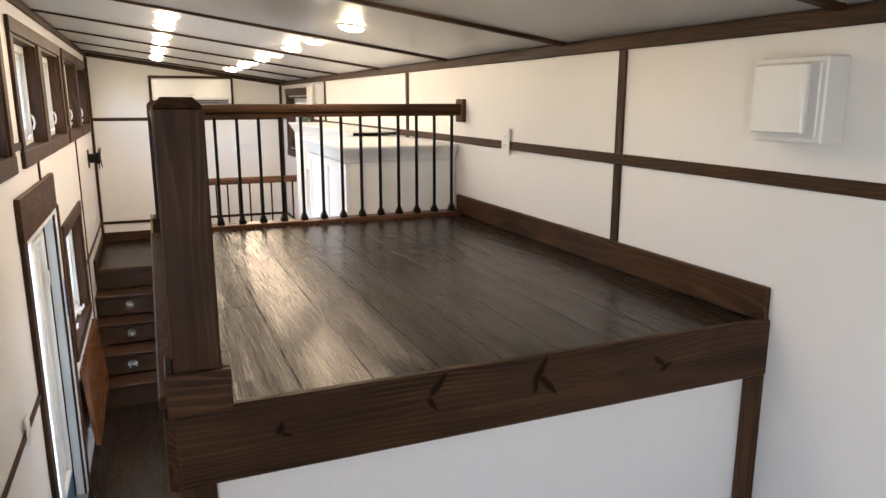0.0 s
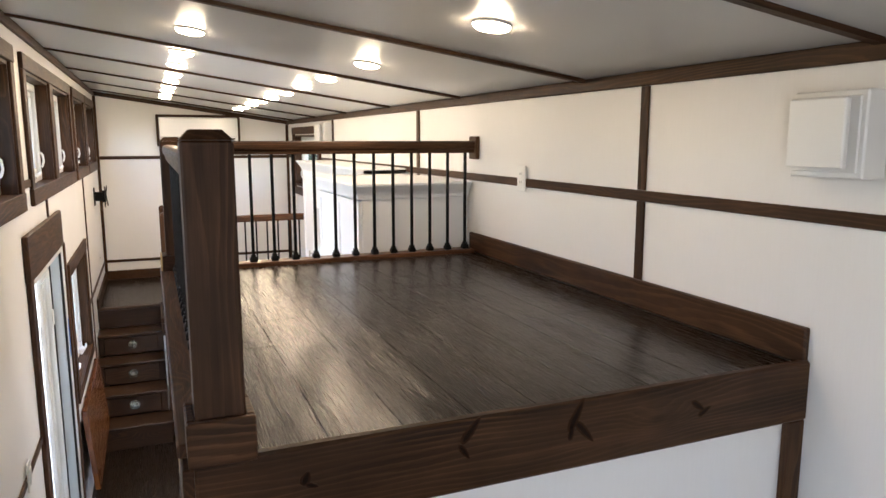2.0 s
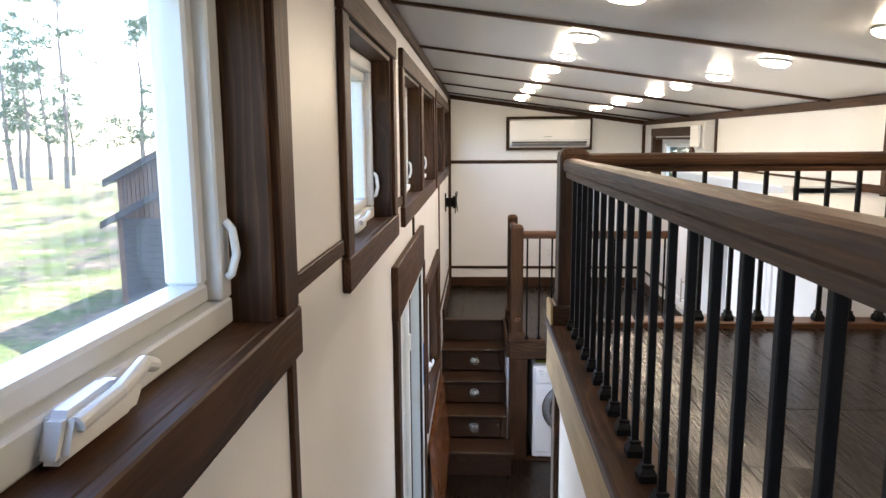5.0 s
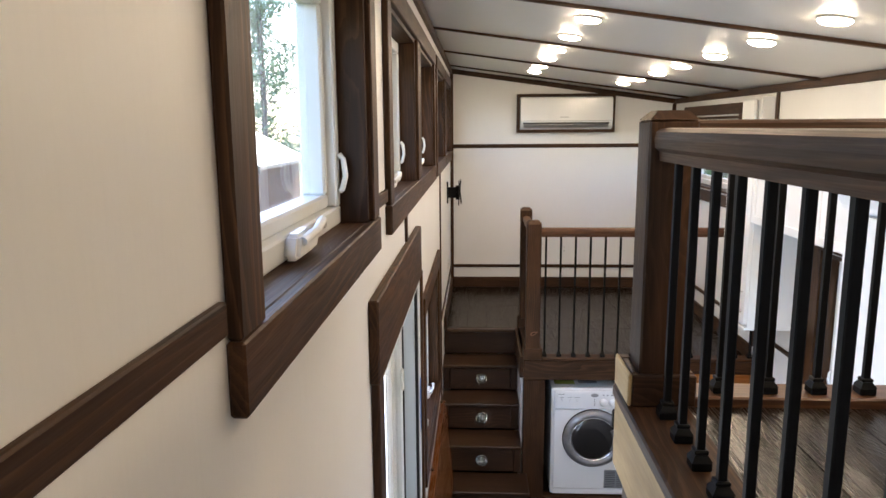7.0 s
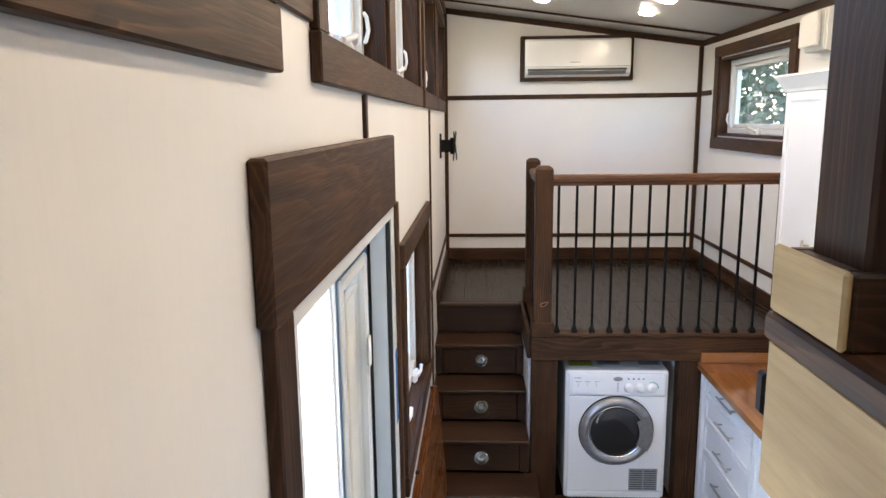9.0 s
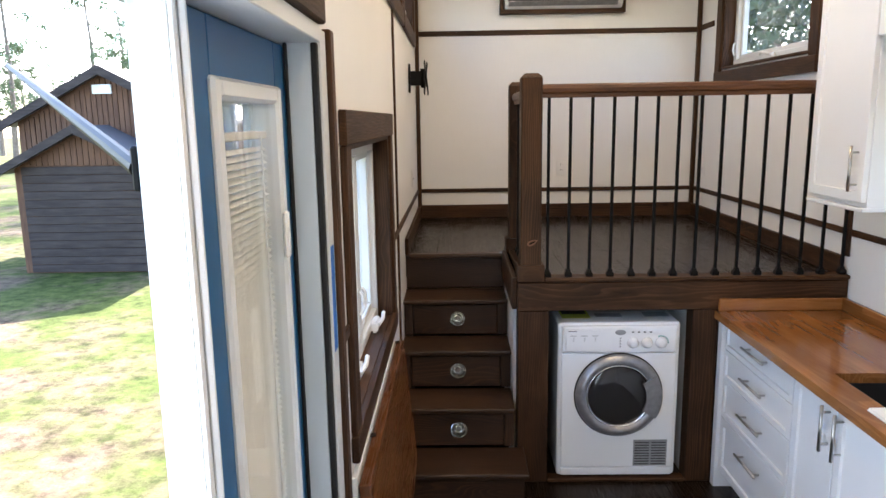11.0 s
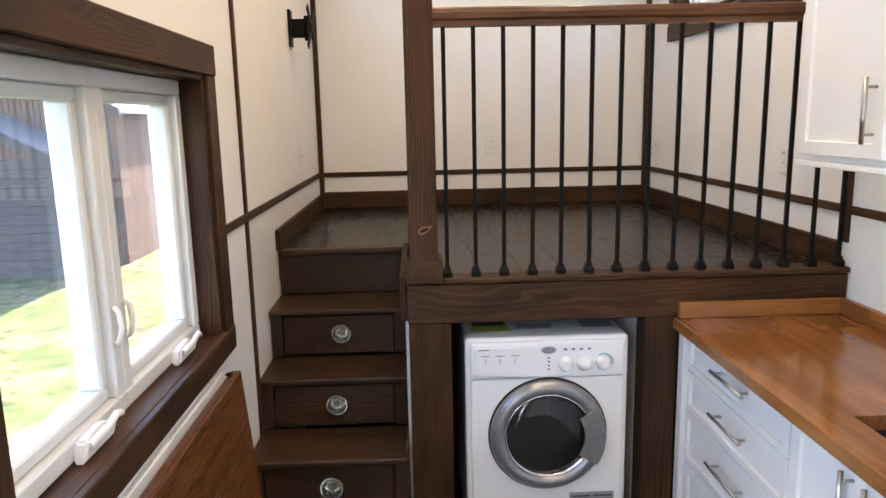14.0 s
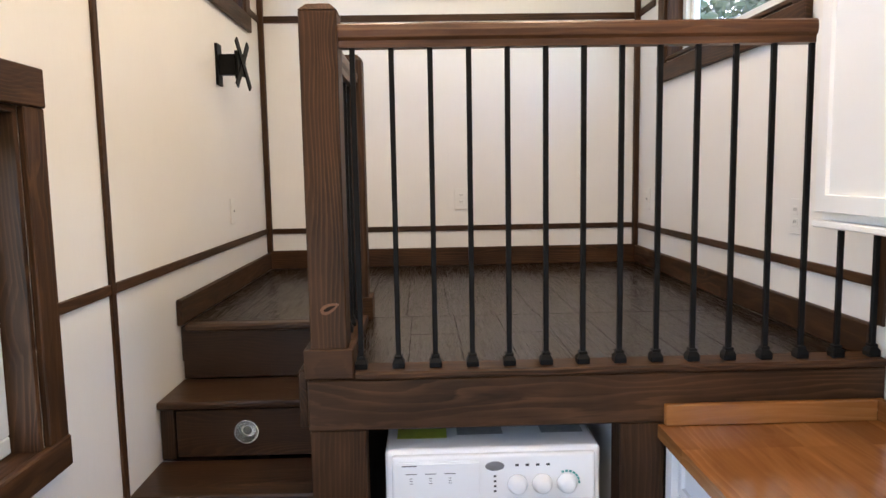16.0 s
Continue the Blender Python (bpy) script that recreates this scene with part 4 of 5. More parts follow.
# ---- washer ----
def washer():
    x0, x1, y0, y1, z0, z1 = 0.243, 0.829, LG_Y + 0.005, 7.75, 0.112, 0.908
    w = thing("washing_machine", ((x0 + x1) / 2, (y0 + y1) / 2, z0), "white front-loading washing machine with a silver porthole door", "washing machine")
    c = (x0 + x1) / 2
    part("body", box(x0, x1, y0 + 0.02, y1, z0 + 0.008, z1, 0.014, None, 3), ENAMEL, w)
    part("front_panel", box(x0 + 0.018, x1 - 0.018, y0 + 0.008, y0 + 0.024, z0 + 0.055, z1 - 0.150, 0.006, None, 2), ENAMEL, w)
    part("kick_panel", box(x0 + 0.018, x1 - 0.018, y0 + 0.010, y0 + 0.024, z0 + 0.012, z0 + 0.052, 0.005, None, 2), ENAMEL, w)
    cp = part("control_panel", box(x0 + 0.018, x1 - 0.018, y0 + 0.004, y0 + 0.026, z1 - 0.147, z1 - 0.012, 0.008, None, 2), ENAMEL, w)
    dr = prism([(x0 + 0.033, z1 - 0.132), (x0 + 0.240, z1 - 0.140), (x0 + 0.258, z1 - 0.122), (x0 + 0.254, z1 - 0.026), (x0 + 0.033, z1 - 0.026)], "y", y0 - 0.006, y0 + 0.006)
    bmesh.ops.bevel(dr, geom=dr.edges[:], offset=0.004, segments=2, affect="EDGES")
    dd = part("detergent_drawer", dr, ENAMEL, w)
    pr = bmesh.new()
    for i in range(3):
        box(x0 + 0.055 + 0.052 * i, x0 + 0.085 + 0.052 * i, y0 - 0.0068, y0 - 0.0058, z1 - 0.058, z1 - 0.056, 0, pr)
        for j in range(3):
            box(x0 + 0.066 + 0.052 * i, x0 + 0.074 + 0.052 * i, y0 - 0.0068, y0 - 0.0058, z1 - 0.070 - 0.007 * j, z1 - 0.0685 - 0.007 * j, 0, pr)
    box(x0 + 0.045, x0 + 0.085, y0 - 0.0068, y0 - 0.0058, z1 - 0.036, z1 - 0.033, 0, pr)
    tagged(part("print", pr, INK, dd), "", "", "", "stuff")
    lg = lathe([(0.0, 0.0), (0.026, 0.0), (0.026, 0.002), (0.0, 0.0022)], (0, 0, 0), (0, -1, 0), 28)
    bmesh.ops.transform(lg, matrix=Matrix.Translation((x0 + 0.295, y0 + 0.004, z1 - 0.044)) @ Matrix.Diagonal((1, 1, 0.5, 1)), verts=lg.verts[:])
    part("badge", lg, SILVER, cp, "plain oval silver badge")
    pr = bmesh.new()
    for i in range(4):
        box(x0 + 0.350 + 0.028 * i, x0 + 0.360 + 0.028 * i, y0 + 0.0022, y0 + 0.0038, z1 - 0.046, z1 - 0.040, 0, pr)
        box(x0 + 0.292, x0 + 0.299, y0 + 0.0022, y0 + 0.0038, z1 - 0.075 - 0.014 * i, z1 - 0.070 - 0.014 * i, 0, pr)
    tagged(part("print", pr, INK, cp), "", "", "", "stuff")
    for i, kx in enumerate((0.356, 0.423, 0.490)):
        if i == 2:
            arc = bmesh.new()
            for q in range(7):
                a = radians(10 + 18 * q)
                t = box(-0.0035, 0.0035, y0 + 0.0015, y0 + 0.0036, 0.031, 0.036)
                bmesh.ops.transform(t, matrix=Matrix.Translation((x0 + kx, 0, z1 - 0.096)) @ Matrix.Rotation(radians(-20 + 18 * q), 4, "Y"), verts=t.verts[:])
                merge(t, arc)
            part("dial_scale", arc, TEAL, cp)
        part("dial", lathe([(0.0, 0.0), (0.0275, 0.0), (0.0275, 0.006), (0.023, 0.010), (0.020, 0.024), (0.016, 0.027), (0.0, 0.0275)], (x0 + kx, y0 + 0.004, z1 - 0.096), (0, -1, 0), 28), ENAMEL, cp, "", True)
    dc = (c, y0 + 0.008, z0 + 0.436)
    ring = part("door_ring", lathe([(0.206, 0.0), (0.210, 0.010), (0.204, 0.022), (0.188, 0.034), (0.172, 0.036), (0.158, 0.026), (0.152, 0.008)], dc, (0, -1, 0), 56), SILVER, w, "silver plastic porthole ring", True)
    part("door_gasket", lathe([(0.208, -0.001), (0.215, 0.002), (0.213, 0.007), (0.208, 0.008)], dc, (0, -1, 0), 56), RUBBER, ring, "", True)
    part("chrome_lip", lathe([(0.159, 0.024), (0.153, 0.028), (0.148, 0.018), (0.146, 0.006)], dc, (0, -1, 0), 56), CHROME, ring, "", True)
    part("door_glass", lathe([(0.150, 0.012), (0.140, 0.018), (0.112, 0.026), (0.06, 0.031), (0.0, 0.033)], dc, (0, -1, 0), 48), BOWLG, ring, "dark porthole glass", True)
    part("drum", lathe([(0.150, 0.0), (0.148, -0.004), (0.12, -0.0042), (0.0, -0.0045)], dc, (0, -1, 0), 48), DARKG, ring, "", True)
    # steel rings added to imitate bright arcs of highlight behind the glass
    for r in (0.05, 0.082, 0.118):
        part("drum_glint_ring", lathe([(r, -0.003), (r + 0.004, 0.0), (r + 0.008, -0.003)], dc, (0, -1, 0), 40), STEEL, ring, "", True)
    hd = bmesh.new()
    for i in range(13):
        a0, a1 = radians(-32 + 64 * i / 13), radians(-32 + 64 * (i + 1) / 13)
        pts = [(dc[0] + r * math.cos(a), dc[2] + r * math.sin(a)) for r, a in ((0.128, a0), (0.203, a0), (0.203, a1), (0.128, a1))]
        prism(pts, "y", dc[1] - 0.046, dc[1] - 0.036, hd)
    bmesh.ops.remove_doubles(hd, verts=hd.verts[:], dist=1e-5)
    part("door_handle", hd, SILVER, ring)
    lb = part("rating_label", box(x1 - 0.21, x1 - 0.045, y0 + 0.0065, y0 + 0.0078, z0 + 0.063, z0 + 0.200), GREYLAB, w, "grey printed rating label")
    pr = bmesh.new()
    for i in range(9):
        box(x1 - 0.203, x1 - 0.132, y0 + 0.0055, y0 + 0.0064, z0 + 0.070 + 0.014 * i, z0 + 0.076 + 0.014 * i, 0, pr)
        box(x1 - 0.122, x1 - 0.052, y0 + 0.0055, y0 + 0.0064, z0 + 0.070 + 0.014 * i, z0 + 0.076 + 0.014 * i, 0, pr)
    tagged(part("print", pr, INK, lb), "", "", "", "stuff")
    st = part("energy_label", box(x0 + 0.03, x0 + 0.17, y0 + 0.10, y0 + 0.26, z1 + 0.0005, z1 + 0.0015), YELLOW, w, "yellow energy label")
    part("print", box(x0 + 0.04, x0 + 0.16, y0 + 0.17, y0 + 0.25, z1 + 0.0017, z1 + 0.0024), INK, st)
    part("print_strip", box(x0 + 0.20, x0 + 0.33, y0 + 0.12, y0 + 0.18, z1 + 0.0005, z1 + 0.0012), GREYLAB, w)
    part("print_strip", box(x0 + 0.44, x0 + 0.56, y0 + 0.12, y0 + 0.2, z1 + 0.0005, z1 + 0.0012), GREYLAB, w)
    for fx in (x0 + 0.05, x1 - 0.05):
        for fy in (y0 + 0.06, y1 - 0.06):
            part("foot", cyl((fx, fy, z0 - (0.001 if fy < 7.25 else 0.033)), (0, 0, 1), 0.02, 0.012 if fy < 7.25 else 0.045), RUBBER, w)


washer()


# ---- kitchen ----
def bar_handle(parent, a, b, out):
    """A nickel bar pull on two standoffs between two points."""
    a, b, o = Vector(a), Vector(b), Vector(out)
    d = (b - a).normalized()
    bm = tube([a + o * 0.03, b + o * 0.03], 0.006, 12)
    tube([a + d * 0.025, a + d * 0.025 + o * 0.03], 0.0045, 10, bm)
    tube([b - d * 0.025, b - d * 0.025 + o * 0.03], 0.0045, 10, bm)
    part("handle", bm, STEEL, parent, "brushed nickel bar handle", True)


def shaker(x, y0, y1, z0, z1):
    """A shaker front facing -x: four frame members round a recessed panel."""
    f = 0.055 if z1 - z0 > 0.2 else 0.032
    b = bmesh.new()
    bmesh.ops.create_cube(b, size=1.0)
    for v in b.verts:
        v.co = Vector((x - 0.008 + (v.co.x + 0.5) * 0.020, y0 + (v.co.y + 0.5) * (y1 - y0), z0 + (v.co.z + 0.5) * (z1 - z0)))
    bmesh.ops.recalc_face_normals(b, faces=b.faces[:])
    front = [q for q in b.faces if q.normal.x < -0.9]
    rim = list(front[0].edges)
    bmesh.ops.inset_region(b, faces=front, thickness=f, depth=0.0)
    bmesh.ops.inset_region(b, faces=front, thickness=0.003, depth=-0.009)
    bmesh.ops.bevel(b, geom=rim, offset=0.0015, segments=1, affect="EDGES")
    return b


def cabinet(y0, y1, z0, z1, xf, fronts, label, name="base_cabinet", group="kitchen cabinets", toe=0.0, well=0.0):
    """A cabinet along the right-hand wall. fronts: (kind, y0, y1, z0, z1, handle)."""
    c = thing(name, (XR - 0.2, (y0 + y1) / 2, z0), label, "cabinet", group)
    b = bmesh.new()
    box(xf, XR - 0.013, y0, y1, z0 + toe, z1 - well, 0.001, b)
    if well:
        box(xf, xf + 0.03, y0, y1, z1 - well, z1, 0, b)
        box(xf + 0.03, XR - 0.013, y0, y0 + 0.018, z1 - well, z1, 0, b)
        box(xf + 0.03, XR - 0.013, y1 - 0.018, y1, z1 - well, z1, 0, b)
    if toe:
        box(xf + 0.06, XR - 0.013, y0, y1, z0, z0 + toe, 0, b)
    part("body", b, CABW, c)
    for kind, a0, a1, c0, c1, hd in fronts:
        f = part(kind, shaker(xf - 0.013, a0, a1, c0, c1), CABW, c)
        if isinstance(hd, float):
            m = (a0 + a1) / 2 - 0.024
            bar_handle(f, (xf - 0.021, m - 0.105, hd), (xf - 0.021, m + 0.105, hd), (-1, 0, 0))
        elif hd:
            y, za, zb = hd
            bar_handle(f, (xf - 0.021, y, za), (xf - 0.021, y, zb), (-1, 0, 0))
    return c


XC = 1.035
cabinet(6.475, 7.143, FLOOR, 0.935, XC, [("drawer_front", 6.480, 7.138, 0.801, 0.928, 0.886), ("drawer_front", 6.480, 7.138, 0.655, 0.797, 0.744), ("drawer_front", 6.480, 7.138, 0.468, 0.651, 0.577), ("drawer_front", 6.480, 7.138, 0.19, 0.464, 0.391)], "white shaker drawer unit with four nickel-handled drawers", toe=0.09)
cabinet(5.65, 6.473, FLOOR, 0.935, XC, [("cabinet_door", 6.180, 6.468, 0.19, 0.928, (6.217, 0.745, 0.91)), ("cabinet_door", 5.888, 6.176, 0.19, 0.928, (6.137, 0.745, 0.91))], "white shaker sink cabinet with two nickel-handled doors", toe=0.09, well=0.185)
cabinet(5.03, 5.648, FLOOR, 0.935, XC, [("cabinet_door", 5.036, 5.643, 0.18, 0.928, (5.58, 0.70, 0.88))], "white shaker base cabinet with one door", toe=0.09)
setting("filler_panel", box(0.9985, XR - 0.013, 7.145, LG_Y - 0.002, FLOOR, 0.935, 0.001), CABW, "narrow white filler panel beside the drawers", "panel")


def counter():
    """A butcher-block worktop, cut out for the sink."""
    c = thing("worktop", (1.29, 6.1, 0.936), "glossy orange-brown butcher-block worktop", "worktop")
    xs = 0.975
    z0, z1 = 0.9355, 0.972
    gx, gy = (xs, 1.09, 1.46, XR - 0.013), (5.02, 5.72, 6.35, LG_Y - 0.002)
    b = bmesh.new()
    for z in (z0, z1):
        v = [[b.verts.new((x, y, z)) for y in gy] for x in gx]
        for i in range(3):
            for j in range(3):
                if (i, j) != (1, 1):
                    b.faces.new((v[i][j], v[i + 1][j], v[i + 1][j + 1], v[i][j + 1]))
    bmesh.ops.bridge_loops(b, edges=[e for e in b.edges if len(e.link_faces) == 1 and all(1.08 < q.co.x < 1.47 and 5.71 < q.co.y < 6.36 for q in e.verts)])
    bmesh.ops.bridge_loops(b, edges=[e for e in b.edges if len(e.link_faces) == 1])
    bmesh.ops.recalc_face_normals(b, faces=b.faces[:])
    part("slab", b, BUTCHER, c)
    part("end_upstand", box(xs + 0.015, XR - 0.034, LG_Y - 0.022, LG_Y - 0.0025, z1 + 0.0005, z1 + 0.058, 0.003), BUTCHER_X, c)
    part("back_upstand", box(XR - 0.033, XR - 0.0135, 5.02, LG_Y - 0.0025, z1 + 0.0005, z1 + 0.058, 0.003), BUTCHER, c)


BUTCHER_X = timber("butcher_block_x", "x", (0.20, 0.074, 0.020), (0.33, 0.138, 0.040), (0.43, 0.20, 0.07), 0.2, 0.014, 0.5, 0.7, 0.3, 0.45, 0.02, 0.12)
counter()


def sink():
    s = thing("sink", (1.27, 5.965, 0.76), "dark undermount kitchen sink", "sink")
    b = bmesh.new()
    x0, x1, y0, y1, z0, z1 = 1.08, 1.47, 5.71, 6.36, 0.76, 0.935
    box(x0, x1, y0, y1, z0, z0 + 0.01, 0, b)
    box(x0, x0 + 0.01, y0, y1, z0 + 0.01, z1, 0, b)
    box(x1 - 0.01, x1, y0, y1, z0 + 0.01, z1, 0, b)
    box(x0 + 0.01, x1 - 0.01, y0, y0 + 0.01, z0 + 0.01, z1, 0, b)
    box(x0 + 0.01, x1 - 0.01, y1 - 0.01, y1, z0 + 0.01, z1, 0, b)
    part("basin", b, RUBBER, s)
    f = thing("faucet", (1.515, 5.97, 0.972), "curved chrome kitchen faucet", "faucet")
    pts = [(1.515, 5.97, 0.972), (1.515, 5.97, 1.15)]
    for i in range(1, 13):
        a = math.pi * i / 12
        pts.append((1.515 - 0.09 * (1 - math.cos(a)), 5.97, 1.15 + 0.09 * math.sin(a)))
    pts.append((1.335, 5.97, 1.10))
    part("spout", tube(pts, 0.011, 14), STEEL, f, "", True)
    part("base", cyl((1.515, 5.97, 0.972), (0, 0, 1), 0.024, 0.03, 20, 0.018), STEEL, f, "", True)
    part("lever", tube([(1.515, 5.99, 1.02), (1.515, 6.03, 1.035), (1.515, 6.07, 1.07)], 0.006), STEEL, f, "", True)


sink()


def crown(y0, y1, xf, z0, z1, ends):
    """A coved crown moulding along the front of a cabinet and returned at its ends."""
    b = bmesh.new()
    prof = [(0.0, z0), (-0.012, z0 + 0.004), (-0.016, z0 + 0.018), (-0.026, z0 + 0.036), (-0.046, z1 - 0.014), (-0.052, z1 - 0.010), (-0.052, z1), (0.0, z1)]
    e = 0.052
    ya, yb = y0 - (e if ends[0] else 0), y1 + (e if ends[1] else 0)
    n = len(prof)
    va = [b.verts.new((xf + p, y0 + p if ends[0] else y0, z)) for p, z in prof]
    vb = [b.verts.new((xf + p, y1 - p if ends[1] else y1, z)) for p, z in prof]
    for i in range(n - 1):
        b.faces.new((va[i], va[i + 1], vb[i + 1], vb[i]))
    if not ends[0]:
        b.faces.new(va)
    if not ends[1]:
        b.faces.new(vb)
    for on, vs, sgn, yy in ((ends[0], va, 1, y0), (ends[1], vb, -1, y1)):
        if on:
            vc = [b.verts.new((XR - 0.013, yy + sgn * p, z)) for p, z in prof]
            for i in range(n - 1):
                b.faces.new((vs[i], vc[i], vc[i + 1], vs[i + 1]))
    box(xf, XR - 0.013, y0, y1, z1 - 0.012, z1 - 0.001, 0, b)
    bmesh.ops.recalc_face_normals(b, faces=b.faces[:])
    return b


pantry = cabinet(4.10, 5.01, FLOOR, 2.425, 0.995, [("cabinet_door", 4.105, 4.55, 1.2, 2.40, (4.51, 1.35, 1.55)), ("cabinet_door", 4.555, 5.005, 1.2, 2.40, (4.60, 1.35, 1.55)), ("cabinet_door", 4.105, 4.55, 0.19, 1.195, (4.51, 0.9, 1.1)), ("cabinet_door", 4.555, 5.005, 0.19, 1.195, (4.60, 0.9, 1.1))], "tall white pantry cabinet with crown moulding", "pantry_cabinet", toe=0.09)
part("crown_moulding", crown(4.10, 5.01, 0.982, 2.41, 2.49, (True, True)), CABW, pantry)
XU = 1.30
u1 = cabinet(6.61, 7.02, 1.525, 2.455, XU, [("cabinet_door", 6.615, 7.015, 1.545, 2.44, (6.657, 1.585, 1.757))], "tall white shaker wall cabinet with a nickel bar handle", "wall_cabinet")
part("light_rail", box(XU - 0.018, XR - 0.013, 6.61, 7.032, 1.508, 1.5245, 0.003), CABW, u1)
part("crown_moulding", crown(6.61, 7.02, XU - 0.013, 2.44, 2.525, (False, True)), CABW, u1)
u2 = cabinet(5.87, 6.608, 2.14, 2.455, XU, [("cabinet_door", 6.243, 6.603, 2.15, 2.44, None), ("cabinet_door", 5.876, 6.238, 2.15, 2.44, None)], "short white shaker wall cabinet over the window", "wall_cabinet")
part("crown_moulding", crown(5.87, 6.608, XU - 0.013, 2.44, 2.525, (False, False)), CABW, u2)
u3 = cabinet(5.075, 5.868, 2.14, 2.455, XU, [("cabinet_door", 5.473, 5.863, 2.15, 2.44, None), ("cabinet_door", 5.08, 5.468, 2.15, 2.44, None)], "short white shaker wall cabinet over the window", "wall_cabinet")
part("crown_moulding", crown(5.075, 5.868, XU - 0.013, 2.44, 2.525, (False, False)), CABW, u3)


tray = thing("tray", (1.052, 5.93, 0.9722), "small white plastic tray on the worktop by the sink", "tray")
part("base", box(1.02, 1.084, 5.84, 6.03, 0.9723, 0.978, 0.002), PLASTIC, tray)
part("rim", box(1.022, 1.082, 5.842, 6.028, 0.9785, 0.984, 0.0025), PLASTIC, tray)


latch_block = thing("rail_stop", (0.04, 4.08, 2.05), "small black steel stop on the loft end board", "stop")
part("body", box(0.028, 0.056, 4.0725, 4.09, 2.025, 2.07, 0.003), BLACK, latch_block)


# ---- folded dining flap ----
def flap_table():
    t = thing("drop_leaf_table", (XL + 0.05, 6.35, 0.5), "orange-brown butcher-block drop-leaf table folded down under the window", "table")
    y0, y1 = 5.72, 6.985
    q = Matrix.Translation((XL + 0.035, 0, 0.905)) @ pose(0, 0, 0, 0, -5, 0) @ Matrix.Translation((-(XL + 0.035), 0, -0.905))
    b = box(XL + 0.018, XL + 0.052, y0, y1, 0.33, 0.905, 0.004)
    bmesh.ops.transform(b, matrix=q, verts=b.verts[:])
    part("leaf", b, BUTCHER_SHADED, t)
    part("wall_rail", box(XL + 0.0005, XL + 0.016, y0, y1 - 0.06, 0.83, 0.925, 0.003), VINYL, t, "pale mounting rail on the wall")
    for y in (y0 + 0.30, y1 - 0.04):
        part("hinge", box(XL + 0.0165, XL + 0.034, y - 0.012, y + 0.012, 0.9062, 0.910, 0.001), BLACK, t)


flap_table()


# ---- fixtures ----
def air_conditioner():
    f = thing("air_conditioner", (0.56, YF, 2.64), "white wall-mounted split air conditioner in a dark wooden frame", "air conditioner")
    x0, x1, z0, z1 = 0.10, 1.02, 2.635, 2.995
    b = bmesh.new()
    box(x0, x1, YF - 0.07, YF - 0.0005, z1 - 0.028, z1, 0.003, b)
    box(x0, x1, YF - 0.07, YF - 0.0005, z0, z0 + 0.028, 0.003, b)
    box(x0, x0 + 0.028, YF - 0.07, YF - 0.0005, z0 + 0.028, z1 - 0.028, 0.003, b)
    box(x1 - 0.028, x1, YF - 0.07, YF - 0.0005, z0 + 0.028, z1 - 0.028, 0.003, b)
    part("surround", b, WOOD["x"], f)
    c = prism([(YF - 0.001, z0 + 0.03), (YF - 0.075, z0 + 0.03), (YF - 0.115, z0 + 0.055), (YF - 0.13, z0 + 0.11), (YF - 0.125, z1 - 0.045), (YF - 0.11, z1 - 0.031), (YF - 0.001, z1 - 0.03)], "x", x0 + 0.032, x1 - 0.032)
    bmesh.ops.bevel(c, geom=[e for e in c.edges if abs(e.verts[0].co.x - e.verts[1].co.x) < 1e-4], offset=0.006, segments=2, affect="EDGES")
    body = part("casing", c, ENAMEL, f)
    t = box(x0 + 0.06, x1 - 0.07, -0.004, 0.004, -0.020, 0.020, 0.002)
    bmesh.ops.transform(t, matrix=Matrix.Translation((0, YF - 0.122, z0 + 0.062)) @ pose(0, 0, 0, 38, 0, 0), verts=t.verts[:])
    part("louvre", t, SILVER, body)
    part("outlet_slot", box(x0 + 0.055, x1 - 0.065, YF - 0.1325, YF - 0.118, z0 + 0.078, z0 + 0.094), INK, body)
    for i in range(14):
        part("vane", box(x0 + 0.08 + 0.056 * i, x0 + 0.083 + 0.056 * i, YF - 0.128, YF - 0.115, z0 + 0.058, z0 + 0.086), GREYLAB, body)
    part("panel_seam", box(x0 + 0.034, x1 - 0.034, YF - 0.1318, YF - 0.125, z0 + 0.108, z0 + 0.111), GREYLAB, body)
    part("display", box(0.50, 0.58, YF - 0.1325, YF - 0.1315, z0 + 0.14, z0 + 0.146), GREYLAB, body)


air_conditioner()


def puck_light():
    e = thing("ceiling_light", (0, 0, 0), "round flush ceiling light with a warm glowing dome", "ceiling light", "ceiling lights")
    part("trim_ring", lathe([(0.050, 0.004), (0.057, 0.002), (0.0575, -0.004), (0.055, -0.0055), (0.049, -0.005)], (0, 0, 0), (0, 0, 1), 28), PLASTIC, e, "", True)
    part("dome", lathe([(0.0535, -0.0050), (0.052, -0.010), (0.043, -0.0155), (0.024, -0.0195), (0.0, -0.0205)], (0, 0, 0), (0, 0, 1), 28), LAMP, e, "glowing diffuser dome", True)
    return e


tilt = math.degrees(math.atan2(CL - CR, XR - XL))
spots = [(0.92, 2.50), (0.19, 2.50)] + [(x, y) for y in (3.66, 4.42, 5.04, 5.64, 6.22, 6.80, 7.34, 7.90, 8.42) for x in (0.185, 0.90)]
first = puck_light()
first.matrix_basis = pose(spots[0][0], spots[0][1], ceil_z(spots[0][0]) - 0.003, 0, tilt, 0)
for x, y in spots[1:]:
    copy_thing(first, pose(x, y, ceil_z(x) - 0.003, 0, tilt, 0))


